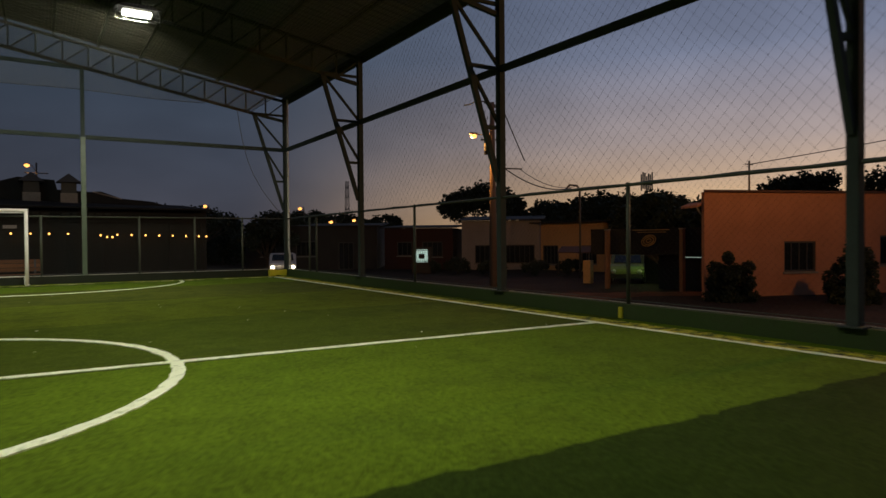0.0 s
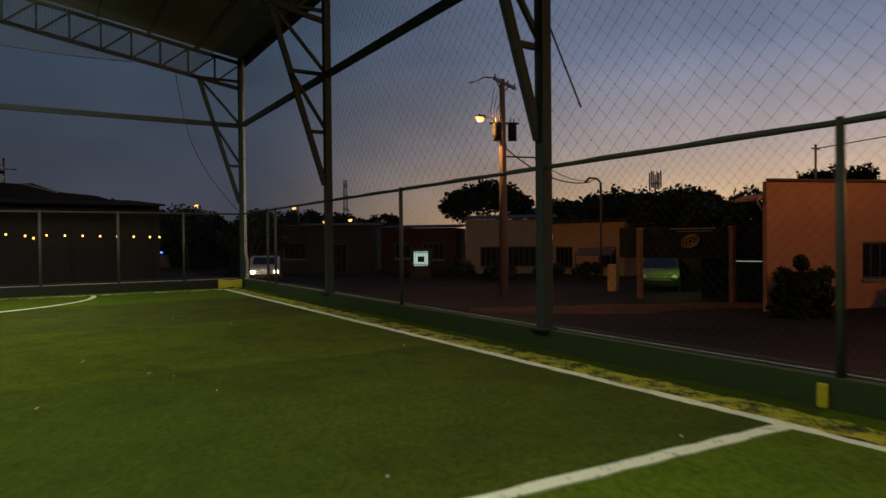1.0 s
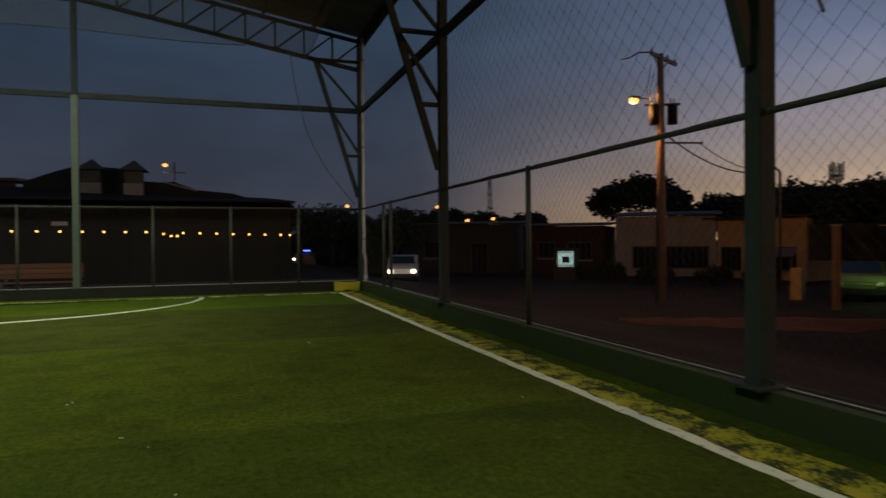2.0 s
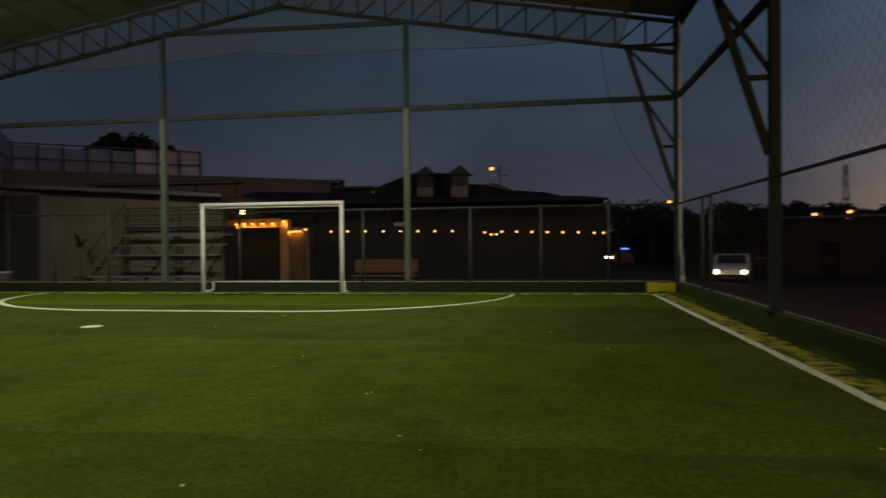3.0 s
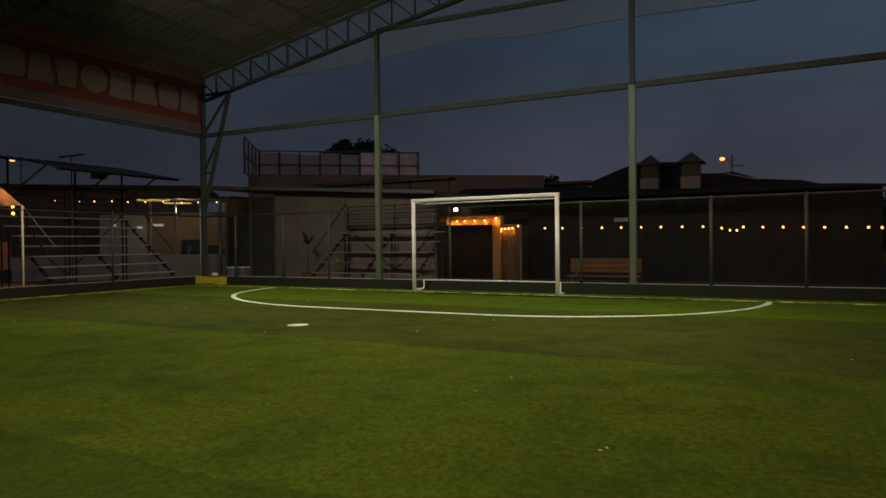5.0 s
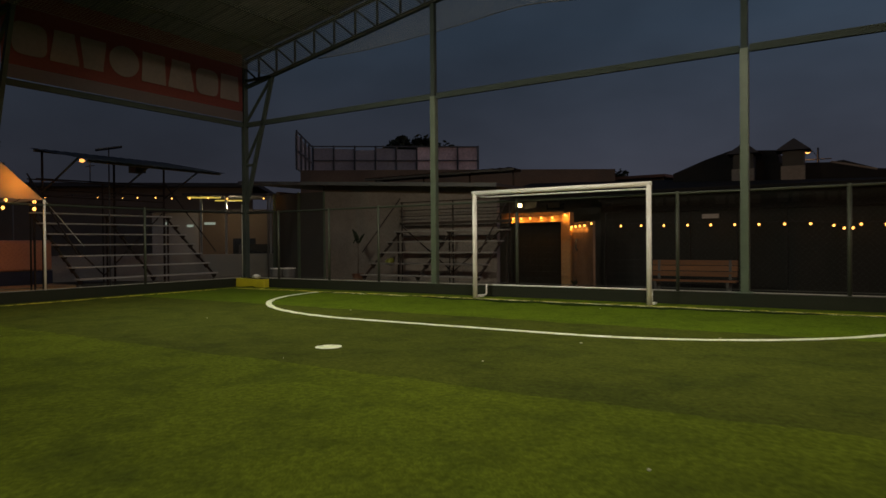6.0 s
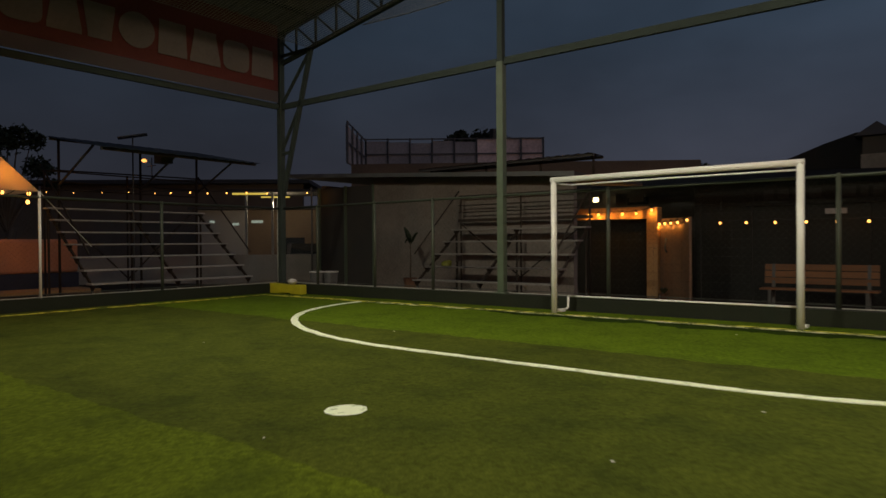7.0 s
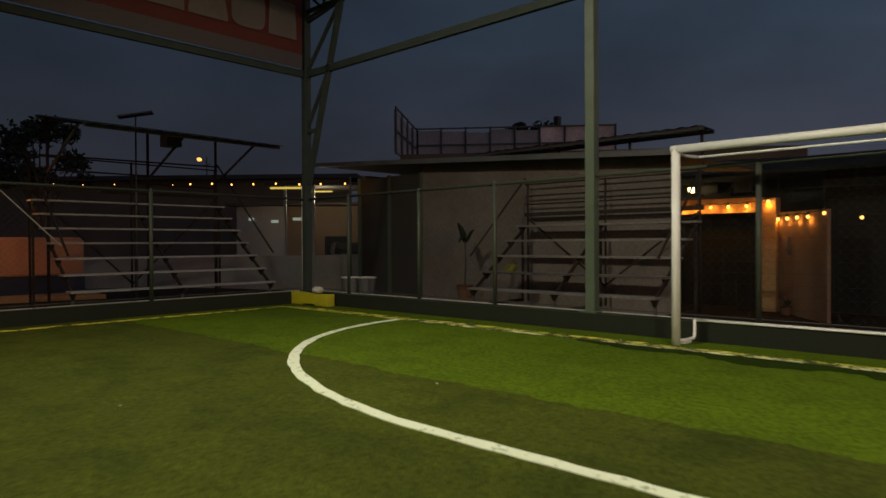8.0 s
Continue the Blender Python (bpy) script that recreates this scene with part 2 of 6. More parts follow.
M = dict(
    # Nap sheen and unevenly falling floodlight are put into each roll's base colour.
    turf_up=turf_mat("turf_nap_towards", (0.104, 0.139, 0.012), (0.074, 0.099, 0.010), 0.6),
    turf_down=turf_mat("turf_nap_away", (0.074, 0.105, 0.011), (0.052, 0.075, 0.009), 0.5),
    turf_bright=turf_mat("turf_bright_nap", (0.106, 0.171, 0.010), (0.078, 0.125, 0.009)),
    turf_goal=turf_mat("turf_goal_lit_nap", (0.106, 0.165, 0.010), (0.074, 0.117, 0.009)),
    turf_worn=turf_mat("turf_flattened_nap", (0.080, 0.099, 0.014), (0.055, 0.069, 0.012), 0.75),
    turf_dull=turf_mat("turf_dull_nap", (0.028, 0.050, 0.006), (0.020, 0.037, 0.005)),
    line=worn_mat("white_turf_line", (0.84, 0.91, 0.70), (0.36, 0.44, 0.26), 0.60, 12),
    yellow_worn=worn_mat("worn_yellow_paint", (0.56, 0.49, 0.03), (0.045, 0.065, 0.015), 0.505, 6),
    yellow_line=worn_mat("yellow_turf_line", (0.78, 0.73, 0.10), (0.05, 0.07, 0.012), 0.50, 6),
    end_line=worn_mat("yellowed_turf_line", (0.86, 0.84, 0.50), (0.045, 0.062, 0.012), 0.475, 5),
    # Darker copy of the green curb paint, with the far sides' shade in it.
    curb_shaded=mat("shaded_green_concrete", (0.009, 0.013, 0.006), 0.85, (0.016, 0.019, 0.010), 3, 30, 0.6, 0.3),
    roof_black=mat("sooty_roof_sheet", (0.016, 0.016, 0.018), 0.95, (0.026, 0.024, 0.023), 1.5, 20, 0.7, 0.2, spec=0.08),
    yellow=mat("yellow_paint", (0.55, 0.50, 0.02), 0.6, (0.30, 0.26, 0.02), 6, 50, 0.6, 0.2),
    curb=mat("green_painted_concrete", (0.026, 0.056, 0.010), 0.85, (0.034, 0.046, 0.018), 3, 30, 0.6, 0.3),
    curbtop=mat("bare_concrete_edge", (0.46, 0.46, 0.42), 0.85, (0.26, 0.27, 0.24), 4, 40, 0.7, 0.3),
    steel=mat("green_grey_painted_steel", (0.046, 0.060, 0.056), 0.75, (0.029, 0.038, 0.036), 5, 60, 0.6, 0.1, spec=0.15),
    pale_steel=mat("green_painted_pipe", (0.095, 0.130, 0.090), 0.45, (0.06, 0.08, 0.056), 5, 60, 0.6, 0.1, spec=0.5),
    galv=mat("galvanised_steel", (0.34, 0.36, 0.34), 0.45, (0.20, 0.21, 0.20), 8, 70, 0.6, 0.1, metal=0.6),
    wire=mat("dull_weathered_wire", (0.055, 0.06, 0.055), 0.7, None, 8, 70, 0.4, 0.0),
    goal_net=mat("dark_goal_net", (0.03, 0.03, 0.03), 0.9, None, 8, 70, 0.4, 0.0),
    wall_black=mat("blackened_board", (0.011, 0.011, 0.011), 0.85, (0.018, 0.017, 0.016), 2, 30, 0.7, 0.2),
    net=mat("net_twine", (0.10, 0.10, 0.10), 0.9, None, 8, 70, 0.4, 0.0),
    net_grey=mat("grey_net_twine", (0.17, 0.17, 0.165), 0.9, None, 8, 70, 0.4, 0.0),
    net_pale=mat("pale_net_twine", (0.36, 0.35, 0.28), 0.32, None, 8, 70, 0.4, 0.0),
    roof=mat("zinc_roof_sheet", (0.19, 0.195, 0.18), 0.8, (0.12, 0.12, 0.11), 1.5, 25, 0.6, 0.1, spec=0.2),
    white=mat("white_enamel", (0.92, 0.92, 0.90), 0.35, (0.80, 0.80, 0.76), 6, 50, 0.5, 0.08, spec=0.5),
    pvc=mat("white_pvc", (0.62, 0.63, 0.60), 0.4, (0.45, 0.45, 0.42), 5, 50, 0.5, 0.05),
    alu_dull=mat("dull_aluminium_plank", (0.25, 0.235, 0.225), 0.6, (0.13, 0.115, 0.105), 6, 60, 0.7, 0.1, metal=0.1),
    alu=mat("aluminium_plank", (0.38, 0.375, 0.37), 0.5, (0.17, 0.165, 0.16), 6, 60, 0.6, 0.1, metal=0.1),
    rusty_steel=mat("rusty_dark_steel", (0.026, 0.021, 0.019), 0.8, (0.048, 0.032, 0.024), 6, 50, 0.7, 0.2, spec=0.15),
    dark_steel=mat("dark_steel", (0.070, 0.070, 0.072), 0.55, (0.095, 0.090, 0.085), 5, 50, 0.6, 0.1),
    wood=mat("varnished_wood", (0.21, 0.090, 0.034), 0.6, (0.13, 0.055, 0.024), 3, 45, 0.8, 0.2, stretch=(0.6, 6, 6), island=0.15),
    wall_pale=mat("stained_brownish_plaster", (0.20, 0.173, 0.158), 0.9, (0.12, 0.10, 0.09), 1.1, 18, 0.9, 0.3),
    wall_dark=mat("dark_painted_board", (0.040, 0.038, 0.037), 0.85, (0.055, 0.050, 0.046), 2, 30, 0.7, 0.2),
    wall_orange=mat("orange_painted_plaster", (0.52, 0.25, 0.16), 0.9, (0.38, 0.175, 0.11), 0.9, 20, 0.8, 0.25),
    wall_tan=mat("tan_plaster", (0.42, 0.26, 0.125), 0.9, (0.30, 0.175, 0.085), 1.2, 20, 0.9, 0.3),
    # Darkened copy of the tan plaster: the wing wall's shade is in the colour.
    wall_tan_dim=mat("dimmed_tan_plaster", (0.24, 0.145, 0.095), 0.9, (0.15, 0.09, 0.06), 1.2, 20, 0.9, 0.3),
    wall_umber=mat("umber_plaster", (0.15, 0.108, 0.078), 0.9, (0.095, 0.068, 0.050), 0.8, 16, 0.9, 0.25),
    wall_dim=mat("dim_grey_plaster", (0.052, 0.049, 0.049), 0.9, (0.034, 0.032, 0.032), 0.9, 20, 0.8, 0.25),
    mesh_panel=mat("faded_mesh_panel", (0.38, 0.35, 0.36), 0.8, (0.21, 0.195, 0.20), 0.8, 12, 0.9, 0.2),
    pale_panel=mat("stained_white_panel", (0.85, 0.66, 0.64), 0.7, (0.42, 0.31, 0.30), 0.9, 9, 1.0, 0.2),
    wall_grey=mat("grey_plaster", (0.33, 0.31, 0.31), 0.9, (0.22, 0.21, 0.21), 0.9, 20, 0.8, 0.25),
    wall_cream=mat("cream_plaster", (0.55, 0.36, 0.18), 0.9, (0.42, 0.27, 0.14), 0.9, 20, 0.8, 0.25),
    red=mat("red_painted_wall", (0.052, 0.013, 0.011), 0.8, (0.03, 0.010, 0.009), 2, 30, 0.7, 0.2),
    roof_dark=mat("weathered_roof_sheet", (0.045, 0.042, 0.044), 0.9, (0.045, 0.040, 0.036), 1.5, 20, 0.7, 0.2),
    roof_rust=mat("rusty_roof_sheet", (0.12, 0.06, 0.045), 0.8, (0.07, 0.045, 0.04), 1.5, 20, 0.8, 0.2),
    glass=glass_mat("dark_glass", (0.015, 0.018, 0.022)),
    # paler earth colour that carries the street lamp's pool of light
    lit_earth=mat("lit_red_earth", (0.16, 0.068, 0.036), 0.95, (0.06, 0.028, 0.018), 0.5, 7, 1.0, 0.6, spec=0.1),
    dirt=mat("packed_red_earth", (0.040, 0.025, 0.017), 0.95, (0.010, 0.008, 0.007), 0.35, 6, 1.0, 0.5, spec=0.1),
    concrete=mat("grey_concrete", (0.28, 0.27, 0.25), 0.9, (0.18, 0.175, 0.165), 1.2, 25, 0.7, 0.3),
    timber_pole=mat("concrete_pole", (0.25, 0.18, 0.14), 0.9, (0.17, 0.12, 0.09), 2, 30, 0.6, 0.2),
    leaf=mat("dark_foliage", (0.022, 0.034, 0.014), 0.8, (0.014, 0.022, 0.010), 2, 20, 0.7, 0.0, island=0.0),
    bark=mat("bark", (0.09, 0.065, 0.045), 0.9, (0.05, 0.037, 0.027), 4, 30, 0.8, 0.5),
    plastic=mat("grey_plastic", (0.12, 0.125, 0.13), 0.5, None, 4, 40, 0.4, 0.1),
    lime_bag=mat("yellow_green_plastic", (0.16, 0.17, 0.02), 0.5, (0.09, 0.10, 0.015), 10, 60, 0.6, 0.4),
    bag=mat("white_plastic_bag", (0.60, 0.60, 0.58), 0.4, (0.40, 0.40, 0.38), 10, 60, 0.6, 0.5),
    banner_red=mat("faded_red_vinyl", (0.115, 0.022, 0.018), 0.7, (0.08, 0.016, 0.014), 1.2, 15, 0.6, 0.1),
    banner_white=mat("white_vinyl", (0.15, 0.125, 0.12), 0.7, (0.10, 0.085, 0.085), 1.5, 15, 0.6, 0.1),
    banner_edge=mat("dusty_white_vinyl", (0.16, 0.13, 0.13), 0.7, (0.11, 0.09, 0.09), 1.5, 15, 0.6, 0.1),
    pipe=mat("dull_green_fence_pipe", (0.062, 0.075, 0.055), 0.55, (0.04, 0.045, 0.036), 5, 60, 0.6, 0.1),
    canopy_sheet=mat("blue_grey_roof_sheet", (0.10, 0.12, 0.15), 0.6, (0.06, 0.07, 0.09), 1.5, 20, 0.7, 0.1),
    car_green=mat("dull_green_car_paint", (0.20, 0.25, 0.10), 0.5, (0.13, 0.17, 0.07), 2, 30, 0.6, 0.02),
    blue=mat("blue_paint", (0.018, 0.024, 0.06), 0.6, None, 3, 30, 0.5, 0.1),
    ceramic=mat("clay_pot", (0.16, 0.08, 0.05), 0.8, None, 5, 40, 0.5, 0.2),
    car_white=mat("white_car_paint", (0.62, 0.62, 0.60), 0.25, (0.50, 0.50, 0.48), 2, 30, 0.4, 0.02, spec=0.6),
    car_dark=mat("dark_car_paint", (0.05, 0.05, 0.06), 0.25, None, 2, 30, 0.4, 0.02, spec=0.6),
    rubber=mat("tyre_rubber", (0.02, 0.02, 0.02), 0.8, None, 8, 50, 0.4, 0.1),
    tent=mat("translucent_white_sheet", (0.26, 0.245, 0.25), 0.6, (0.18, 0.17, 0.17), 2, 20, 0.5, 0.2),
    dim_gold=mat("dull_gold_paint", (0.60, 0.36, 0.12), 0.6, None, 3, 30, 0.5, 0.1),
    faint=mat("faded_grey_lettering", (0.028, 0.028, 0.028), 0.8, None, 3, 30, 0.5, 0.1),
    lamp_white=glow_mat("floodlight_glow", (1.0, 0.97, 0.84), 8.0),
    lamp_sodium=glow_mat("sodium_glow", (1.0, 0.40, 0.09), 2.6),
    bulb=glow_mat("warm_bulb_glow", (1.0, 0.44, 0.09), 5.0),
    head=glow_mat("headlight_glow", (1.0, 0.80, 0.50), 8.0),
    window_lit=glow_mat("lit_window_glow", (0.72, 1.0, 0.88), 0.75),
    stall_lit=glow_mat("lit_stall_fascia", (1.0, 0.75, 0.12), 0.7),
    white_lit=glow_mat("lit_white_panel", (0.8, 1.0, 0.85), 0.3),
    blue_lit=glow_mat("blue_led_glow", (0.10, 0.15, 1.0), 5.0),
    porch_lit=glow_mat("porch_lamp_glow", (1.0, 0.80, 0.35), 10.0),
)


def let_through(m, colour, share):
    """A thin sheet or twine that lets light through."""
    nt = m.node_tree
    thin = nt.nodes.new("ShaderNodeBsdfTranslucent")
    thin.inputs["Color"].default_value = (*colour, 1)
    both = nt.nodes.new("ShaderNodeMixShader")
    both.inputs[0].default_value = share
    nt.links.new(nt.nodes["Principled BSDF"].outputs[0], both.inputs[1])
    nt.links.new(thin.outputs[0], both.inputs[2])
    nt.links.new(both.outputs[0], nt.nodes["Material Output"].inputs["Surface"])


let_through(M["tent"], (0.80, 0.60, 0.45), 0.6)
let_through(M["net_pale"], (0.50, 0.48, 0.38), 0.45)
let_through(M["banner_edge"], (0.55, 0.52, 0.55), 0.5)


# ---- mesh helpers ----
def box(bm, x0, x1, y0, y1, z0, z1, bevel=0.0):
    vs = [bm.verts.new(c) for c in ((x0, y0, z0), (x1, y0, z0), (x1, y1, z0), (x0, y1, z0), (x0, y0, z1), (x1, y0, z1), (x1, y1, z1), (x0, y1, z1))]
    fs = [bm.faces.new([vs[i] for i in f]) for f in ((3, 2, 1, 0), (4, 5, 6, 7), (0, 1, 5, 4), (1, 2, 6, 5), (2, 3, 7, 6), (3, 0, 4, 7))]
    if bevel:
        es = list({e for f in fs for e in f.edges})
        bmesh.ops.bevel(bm, geom=es, offset=bevel, segments=2, affect="EDGES", profile=0.5)
    return vs


def bar(bm, a, b, w, h=None, up=(0, 0, 1)):
    """A box-section bar from a to b, w across and h along up."""
    a, b = Vector(a), Vector(b)
    h = h or w
    d = (b - a).normalized()
    u = Vector(up)
    if abs(d.dot(u)) > 0.95:
        u = Vector((0, 1, 0)) if abs(d.y) < 0.9 else Vector((1, 0, 0))
    s = d.cross(u).normalized()
    u = s.cross(d).normalized()
    vs = [bm.verts.new(p + s * (i * w / 2) + u * (j * h / 2)) for p in (a, b) for i, j in ((-1, -1), (1, -1), (1, 1), (-1, 1))]
    for f in ((3, 2, 1, 0), (4, 5, 6, 7), (0, 1, 5, 4), (1, 2, 6, 5), (2, 3, 7, 6), (3, 0, 4, 7)):
        bm.faces.new([vs[i] for i in f])


def tube(bm, pts, r, n=10, r_end=None, caps=True):
    """A round tube through pts, its radius going from r to r_end."""
    pts = [Vector(p) for p in pts]
    r_end = r if r_end is None else r_end
    rings = []
    prev = None
    for i, p in enumerate(pts):
        d = (pts[min(i + 1, len(pts) - 1)] - pts[max(i - 1, 0)]).normalized()
        ref = prev or (Vector((0, 0, 1)) if abs(d.z) < 0.9 else Vector((1, 0, 0)))
        s = (ref - d * ref.dot(d)).normalized()
        prev = s
        t = d.cross(s)
        rr = r + (r_end - r) * i / max(1, len(pts) - 1)
        rings.append([bm.verts.new(p + (s * math.cos(a) + t * math.sin(a)) * rr) for a in (2 * math.pi * k / n for k in range(n))])
    for q0, q1 in zip(rings, rings[1:]):
        for k in range(n):
            f = bm.faces.new((q0[k], q0[(k + 1) % n], q1[(k + 1) % n], q1[k]))
            f.smooth = n > 5
    if caps:
        bm.faces.new(rings[0][::-1]); bm.faces.new(rings[-1])


def ball(bm, c, r, seg=10, squash=1.0):
    g = bmesh.ops.create_uvsphere(bm, u_segments=seg, v_segments=max(6, seg // 2 + 1), radius=r)
    for v in g["verts"]:
        v.co.z *= squash
        v.co += Vector(c)
    for f in {f for v in g["verts"] for f in v.link_faces}:
        f.smooth = True


def slab(bm, outline, thick, d=(0, 0, 1)):
    """An outline drawn out by thick along d."""
    off = Vector(d) * thick
    lo = [bm.verts.new(p) for p in outline]
    hi = [bm.verts.new(Vector(p) + off) for p in outline]
    bm.faces.new(lo[::-1]); bm.faces.new(hi)
    for i in range(len(lo)):
        j = (i + 1) % len(lo)
        bm.faces.new((lo[i], lo[j], hi[j], hi[i]))


def finish(name, bm, material):
    bmesh.ops.recalc_face_normals(bm, faces=bm.faces)
    me = bpy.data.meshes.new(name)
    bm.to_mesh(me)
    bm.free()
    me.materials.append(material)
    return me


def part(name, bm, material, parent, label=""):
    ob = new(name, finish(name, bm, material))
    ob.parent = parent
    return tagged(ob, label)


def solo(name, bm, material, label, category, group="", kind=""):
    return tagged(new(name, finish(name, bm, material)), label, category, group, kind)


def thing(name, label, category, group="", kind=""):
    ob = new(name)
    ob.empty_display_size = 0.2
    return tagged(ob, label, category, group, kind)


def boxed(*a, **k):
    bm = bmesh.new()
    box(bm, *a, **k)
    return bm


def barred(*a, **k):
    bm = bmesh.new()
    bar(bm, *a, **k)
    return bm


def tubed(*a, **k):
    bm = bmesh.new()
    tube(bm, *a, **k)
    return bm


def put(ob, x, y, z, turn=0.0):
    ob.matrix_basis = pose(x, y, z, 0, 0, turn)
    return ob


# ---- ground ----
def ground_z(x, y):
    """The pitch lies on a low platform; the street side falls away."""
    def s(v, a, b):
        v = min(1, max(0, (v - a) / (b - a)))
        return v * v * (3 - 2 * v)
    east = s(x, XR + 0.3, XR + 8.5)
    north = s(y, 20.2, 26.5)
    return -0.10 - 1.12 * east - 0.32 * north * (1 - east) - 0.5 * s(y, 60, 200) * (1 - east)


def make_ground():
    xs = [-1500, -400, -120, -60] + [-40 + 1.25 * i for i in range(73)] + [60, 90, 140, 400, 1500]
    ys = [-1500, -300, -80, -30] + [-14 + 1.25 * i for i in range(62)] + [70, 90, 130, 200, 500, 1500]
    bm = bmesh.new()
    grid = []
    for y in ys:
        row = []
        for x in xs:
            z = ground_z(x, y)
            if not (XL - 1 < x < XR + 1 and YB - 1 < y < YE + 1):
                z += 0.05 * noise.noise(Vector((x * 0.4, y * 0.4, 0))) if abs(x) < 60 and abs(y) < 80 else 0
            row.append(bm.verts.new((x, y, z)))
        grid.append(row)
    for r0, r1 in zip(grid, grid[1:]):
        for i in range(len(xs) - 1):
            bm.faces.new((r0[i], r0[i + 1], r1[i + 1], r1[i])).smooth = True
    solo("ground", bm, M["dirt"], "packed reddish earth round the pitch and on the street", "ground", kind="structure")


def earth_apron(a, b, half):
    """A low patch of paler earth with a ragged rim along a line on the street, standing in for a pool of lamplight."""
    a, b = Vector((*a, 0)), Vector((*b, 0))
    u = (b - a).normalized()
    side = Vector((-u.y, u.x, 0))
    bm = bmesh.new()
    rows = []
    for i in range(25):
        p = a.lerp(b, i / 24)
        w = half * (0.25 + 0.75 * math.sin(math.pi * i / 24) ** 0.5) * (1 + 0.45 * noise.noise(Vector((i * 0.37, 3.1, 0))))
        row = []
        for j in range(9):
            f = j / 4 - 1
            q = p + side * (w * f + 0.3 * noise.noise(Vector((i * 0.5, j * 0.4, 7))))
            row.append(bm.verts.new((q.x, q.y, ground_z(q.x, q.y) + 0.09 * (1 - f * f) - 0.03 + 0.03 * noise.noise(q * 1.7))))
        rows.append(row)
    for r0, r1 in zip(rows, rows[1:]):
        for j in range(8):
            bm.faces.new((r0[j], r0[j + 1], r1[j + 1], r1[j])).smooth = True
    bmesh.ops.recalc_face_normals(bm, faces=bm.faces)
    solo("earth_apron", bm, M["lit_earth"], "paler reddish earth patch standing in for lamplight on the street", "ground", kind="structure")


make_ground()
earth_apron((14.6, 21.0), (24.0, 16.4), 1.5)

pitch = tagged(new("pitch", finish("pitch", boxed(XL - 0.1, XR + 0.1, YB - 0.1, YE + 0.1, -0.30, -0.02), M["concrete"])),
               "concrete slab under the artificial turf pitch", "floor", kind="structure")
BANDS = [-8.4, -5.05, -1.48, 2.09, 5.67, 9.22, 12.72, 16.46, 19.56]


def seam(y, x):
    """Where two rolls of turf meet, combed unevenly."""
    return y + 0.05 * noise.noise(Vector((x * 2.3, y, 0))) + 0.05 * noise.noise(Vector((x * 9.0, y, 4))) if YB < y < BANDS[-1] else y


def turf_roll(y0, y1):
    bm = bmesh.new()
    n = 280
    rows = []
    for i in range(n + 1):
        x = XL + 0.05 + (XR - XL - 0.10) * i / n
        rows.append([bm.verts.new((x, y, z)) for y, z in ((seam(y0, x), -0.02), (seam(y0, x), 0.0), (seam(y1, x) - 0.001, 0.0), (seam(y1, x) - 0.001, -0.02))])
    for q0, q1 in zip(rows, rows[1:]):
        for k in range(4):
            bm.faces.new((q0[k], q0[(k + 1) % 4], q1[(k + 1) % 4], q1[k]))
    bm.faces.new(rows[0]); bm.faces.new(rows[-1][::-1])
    return bm


# lighter and darker turf copies; the bands' brightness sits in their colours
NAPS = ("turf_down", "turf_up", "turf_dull", "turf_bright", "turf_down", "turf_up", "turf_worn", "turf_goal")
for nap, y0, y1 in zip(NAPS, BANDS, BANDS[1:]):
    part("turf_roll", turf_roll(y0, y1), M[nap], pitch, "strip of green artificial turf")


def worn_patch(x0, x1, y, w):
    """A ragged matted patch of turf along a line."""
    bm = bmesh.new()
    n = 70
    rows = []
    for i in range(n + 1):
        x, f = x0 + (x1 - x0) * i / n, math.sin(math.pi * i / n) ** 0.4
        lo = y - w * f * (0.75 + 0.5 * noise.noise(Vector((x * 1.7, 3, 0))) + 0.3 * noise.noise(Vector((x * 8, 5, 0))))
        rows.append((bm.verts.new((x, lo, 0.0025)), bm.verts.new((x, y + 0.05 * f, 0.0025))))
    for q0, q1 in zip(rows, rows[1:]):
        bm.faces.new((q0[0], q1[0], q1[1], q0[1]))
    return bm


part("worn_patch", worn_patch(-3.9, 2.6, LY1 - 0.02, 0.42), M["turf_dull"], pitch, "dark matted turf in the goal mouth")


def strip(pts, w, z0=-0.004, z1=0.004, closed=False, ragged=0.0):
    """A flat painted line of width w through pts."""
    bm = bmesh.new()
    pts = [Vector((*p, 0)) for p in pts]
    n = len(pts)
    rings = []
    for i, p in enumerate(pts):
        a = pts[(i - 1) % n] if closed or i else p
        b = pts[(i + 1) % n] if closed or i < n - 1 else p
        d = (b - a).normalized()
        s = Vector((-d.y, d.x, 0))
        e0, e1 = (random.uniform(-ragged, ragged) for _ in range(2))
        rings.append([bm.verts.new(p + s * (q) + Vector((0, 0, z))) for q, z in ((-w / 2 + e0, z0), (w / 2 + e1, z0), (w / 2 + e1, z1), (-w / 2 + e0, z1))])
    for i in range(n if closed else n - 1):
        q0, q1 = rings[i], rings[(i + 1) % n]
        for k in range(4):
            bm.faces.new((q0[k], q0[(k + 1) % 4], q1[(k + 1) % 4], q1[k]))
    return bm


def run(a, b, step=0.12):
    a, b = Vector(a), Vector(b)
    n = max(2, int((b - a).length / step))
    return [tuple(a.lerp(b, i / n)) for i in range(n + 1)]


def arc(cx, cy, r, a0, a1, n=60):
    return [(cx + r * math.cos(radians(a0 + (a1 - a0) * i / n)), cy + r * math.sin(radians(a0 + (a1 - a0) * i / n))) for i in range(n + 1)]


def pitch_line(name, bm, material, label):
    solo(name, bm, material, label, "pitch line", "lines on the pitch", "structure")


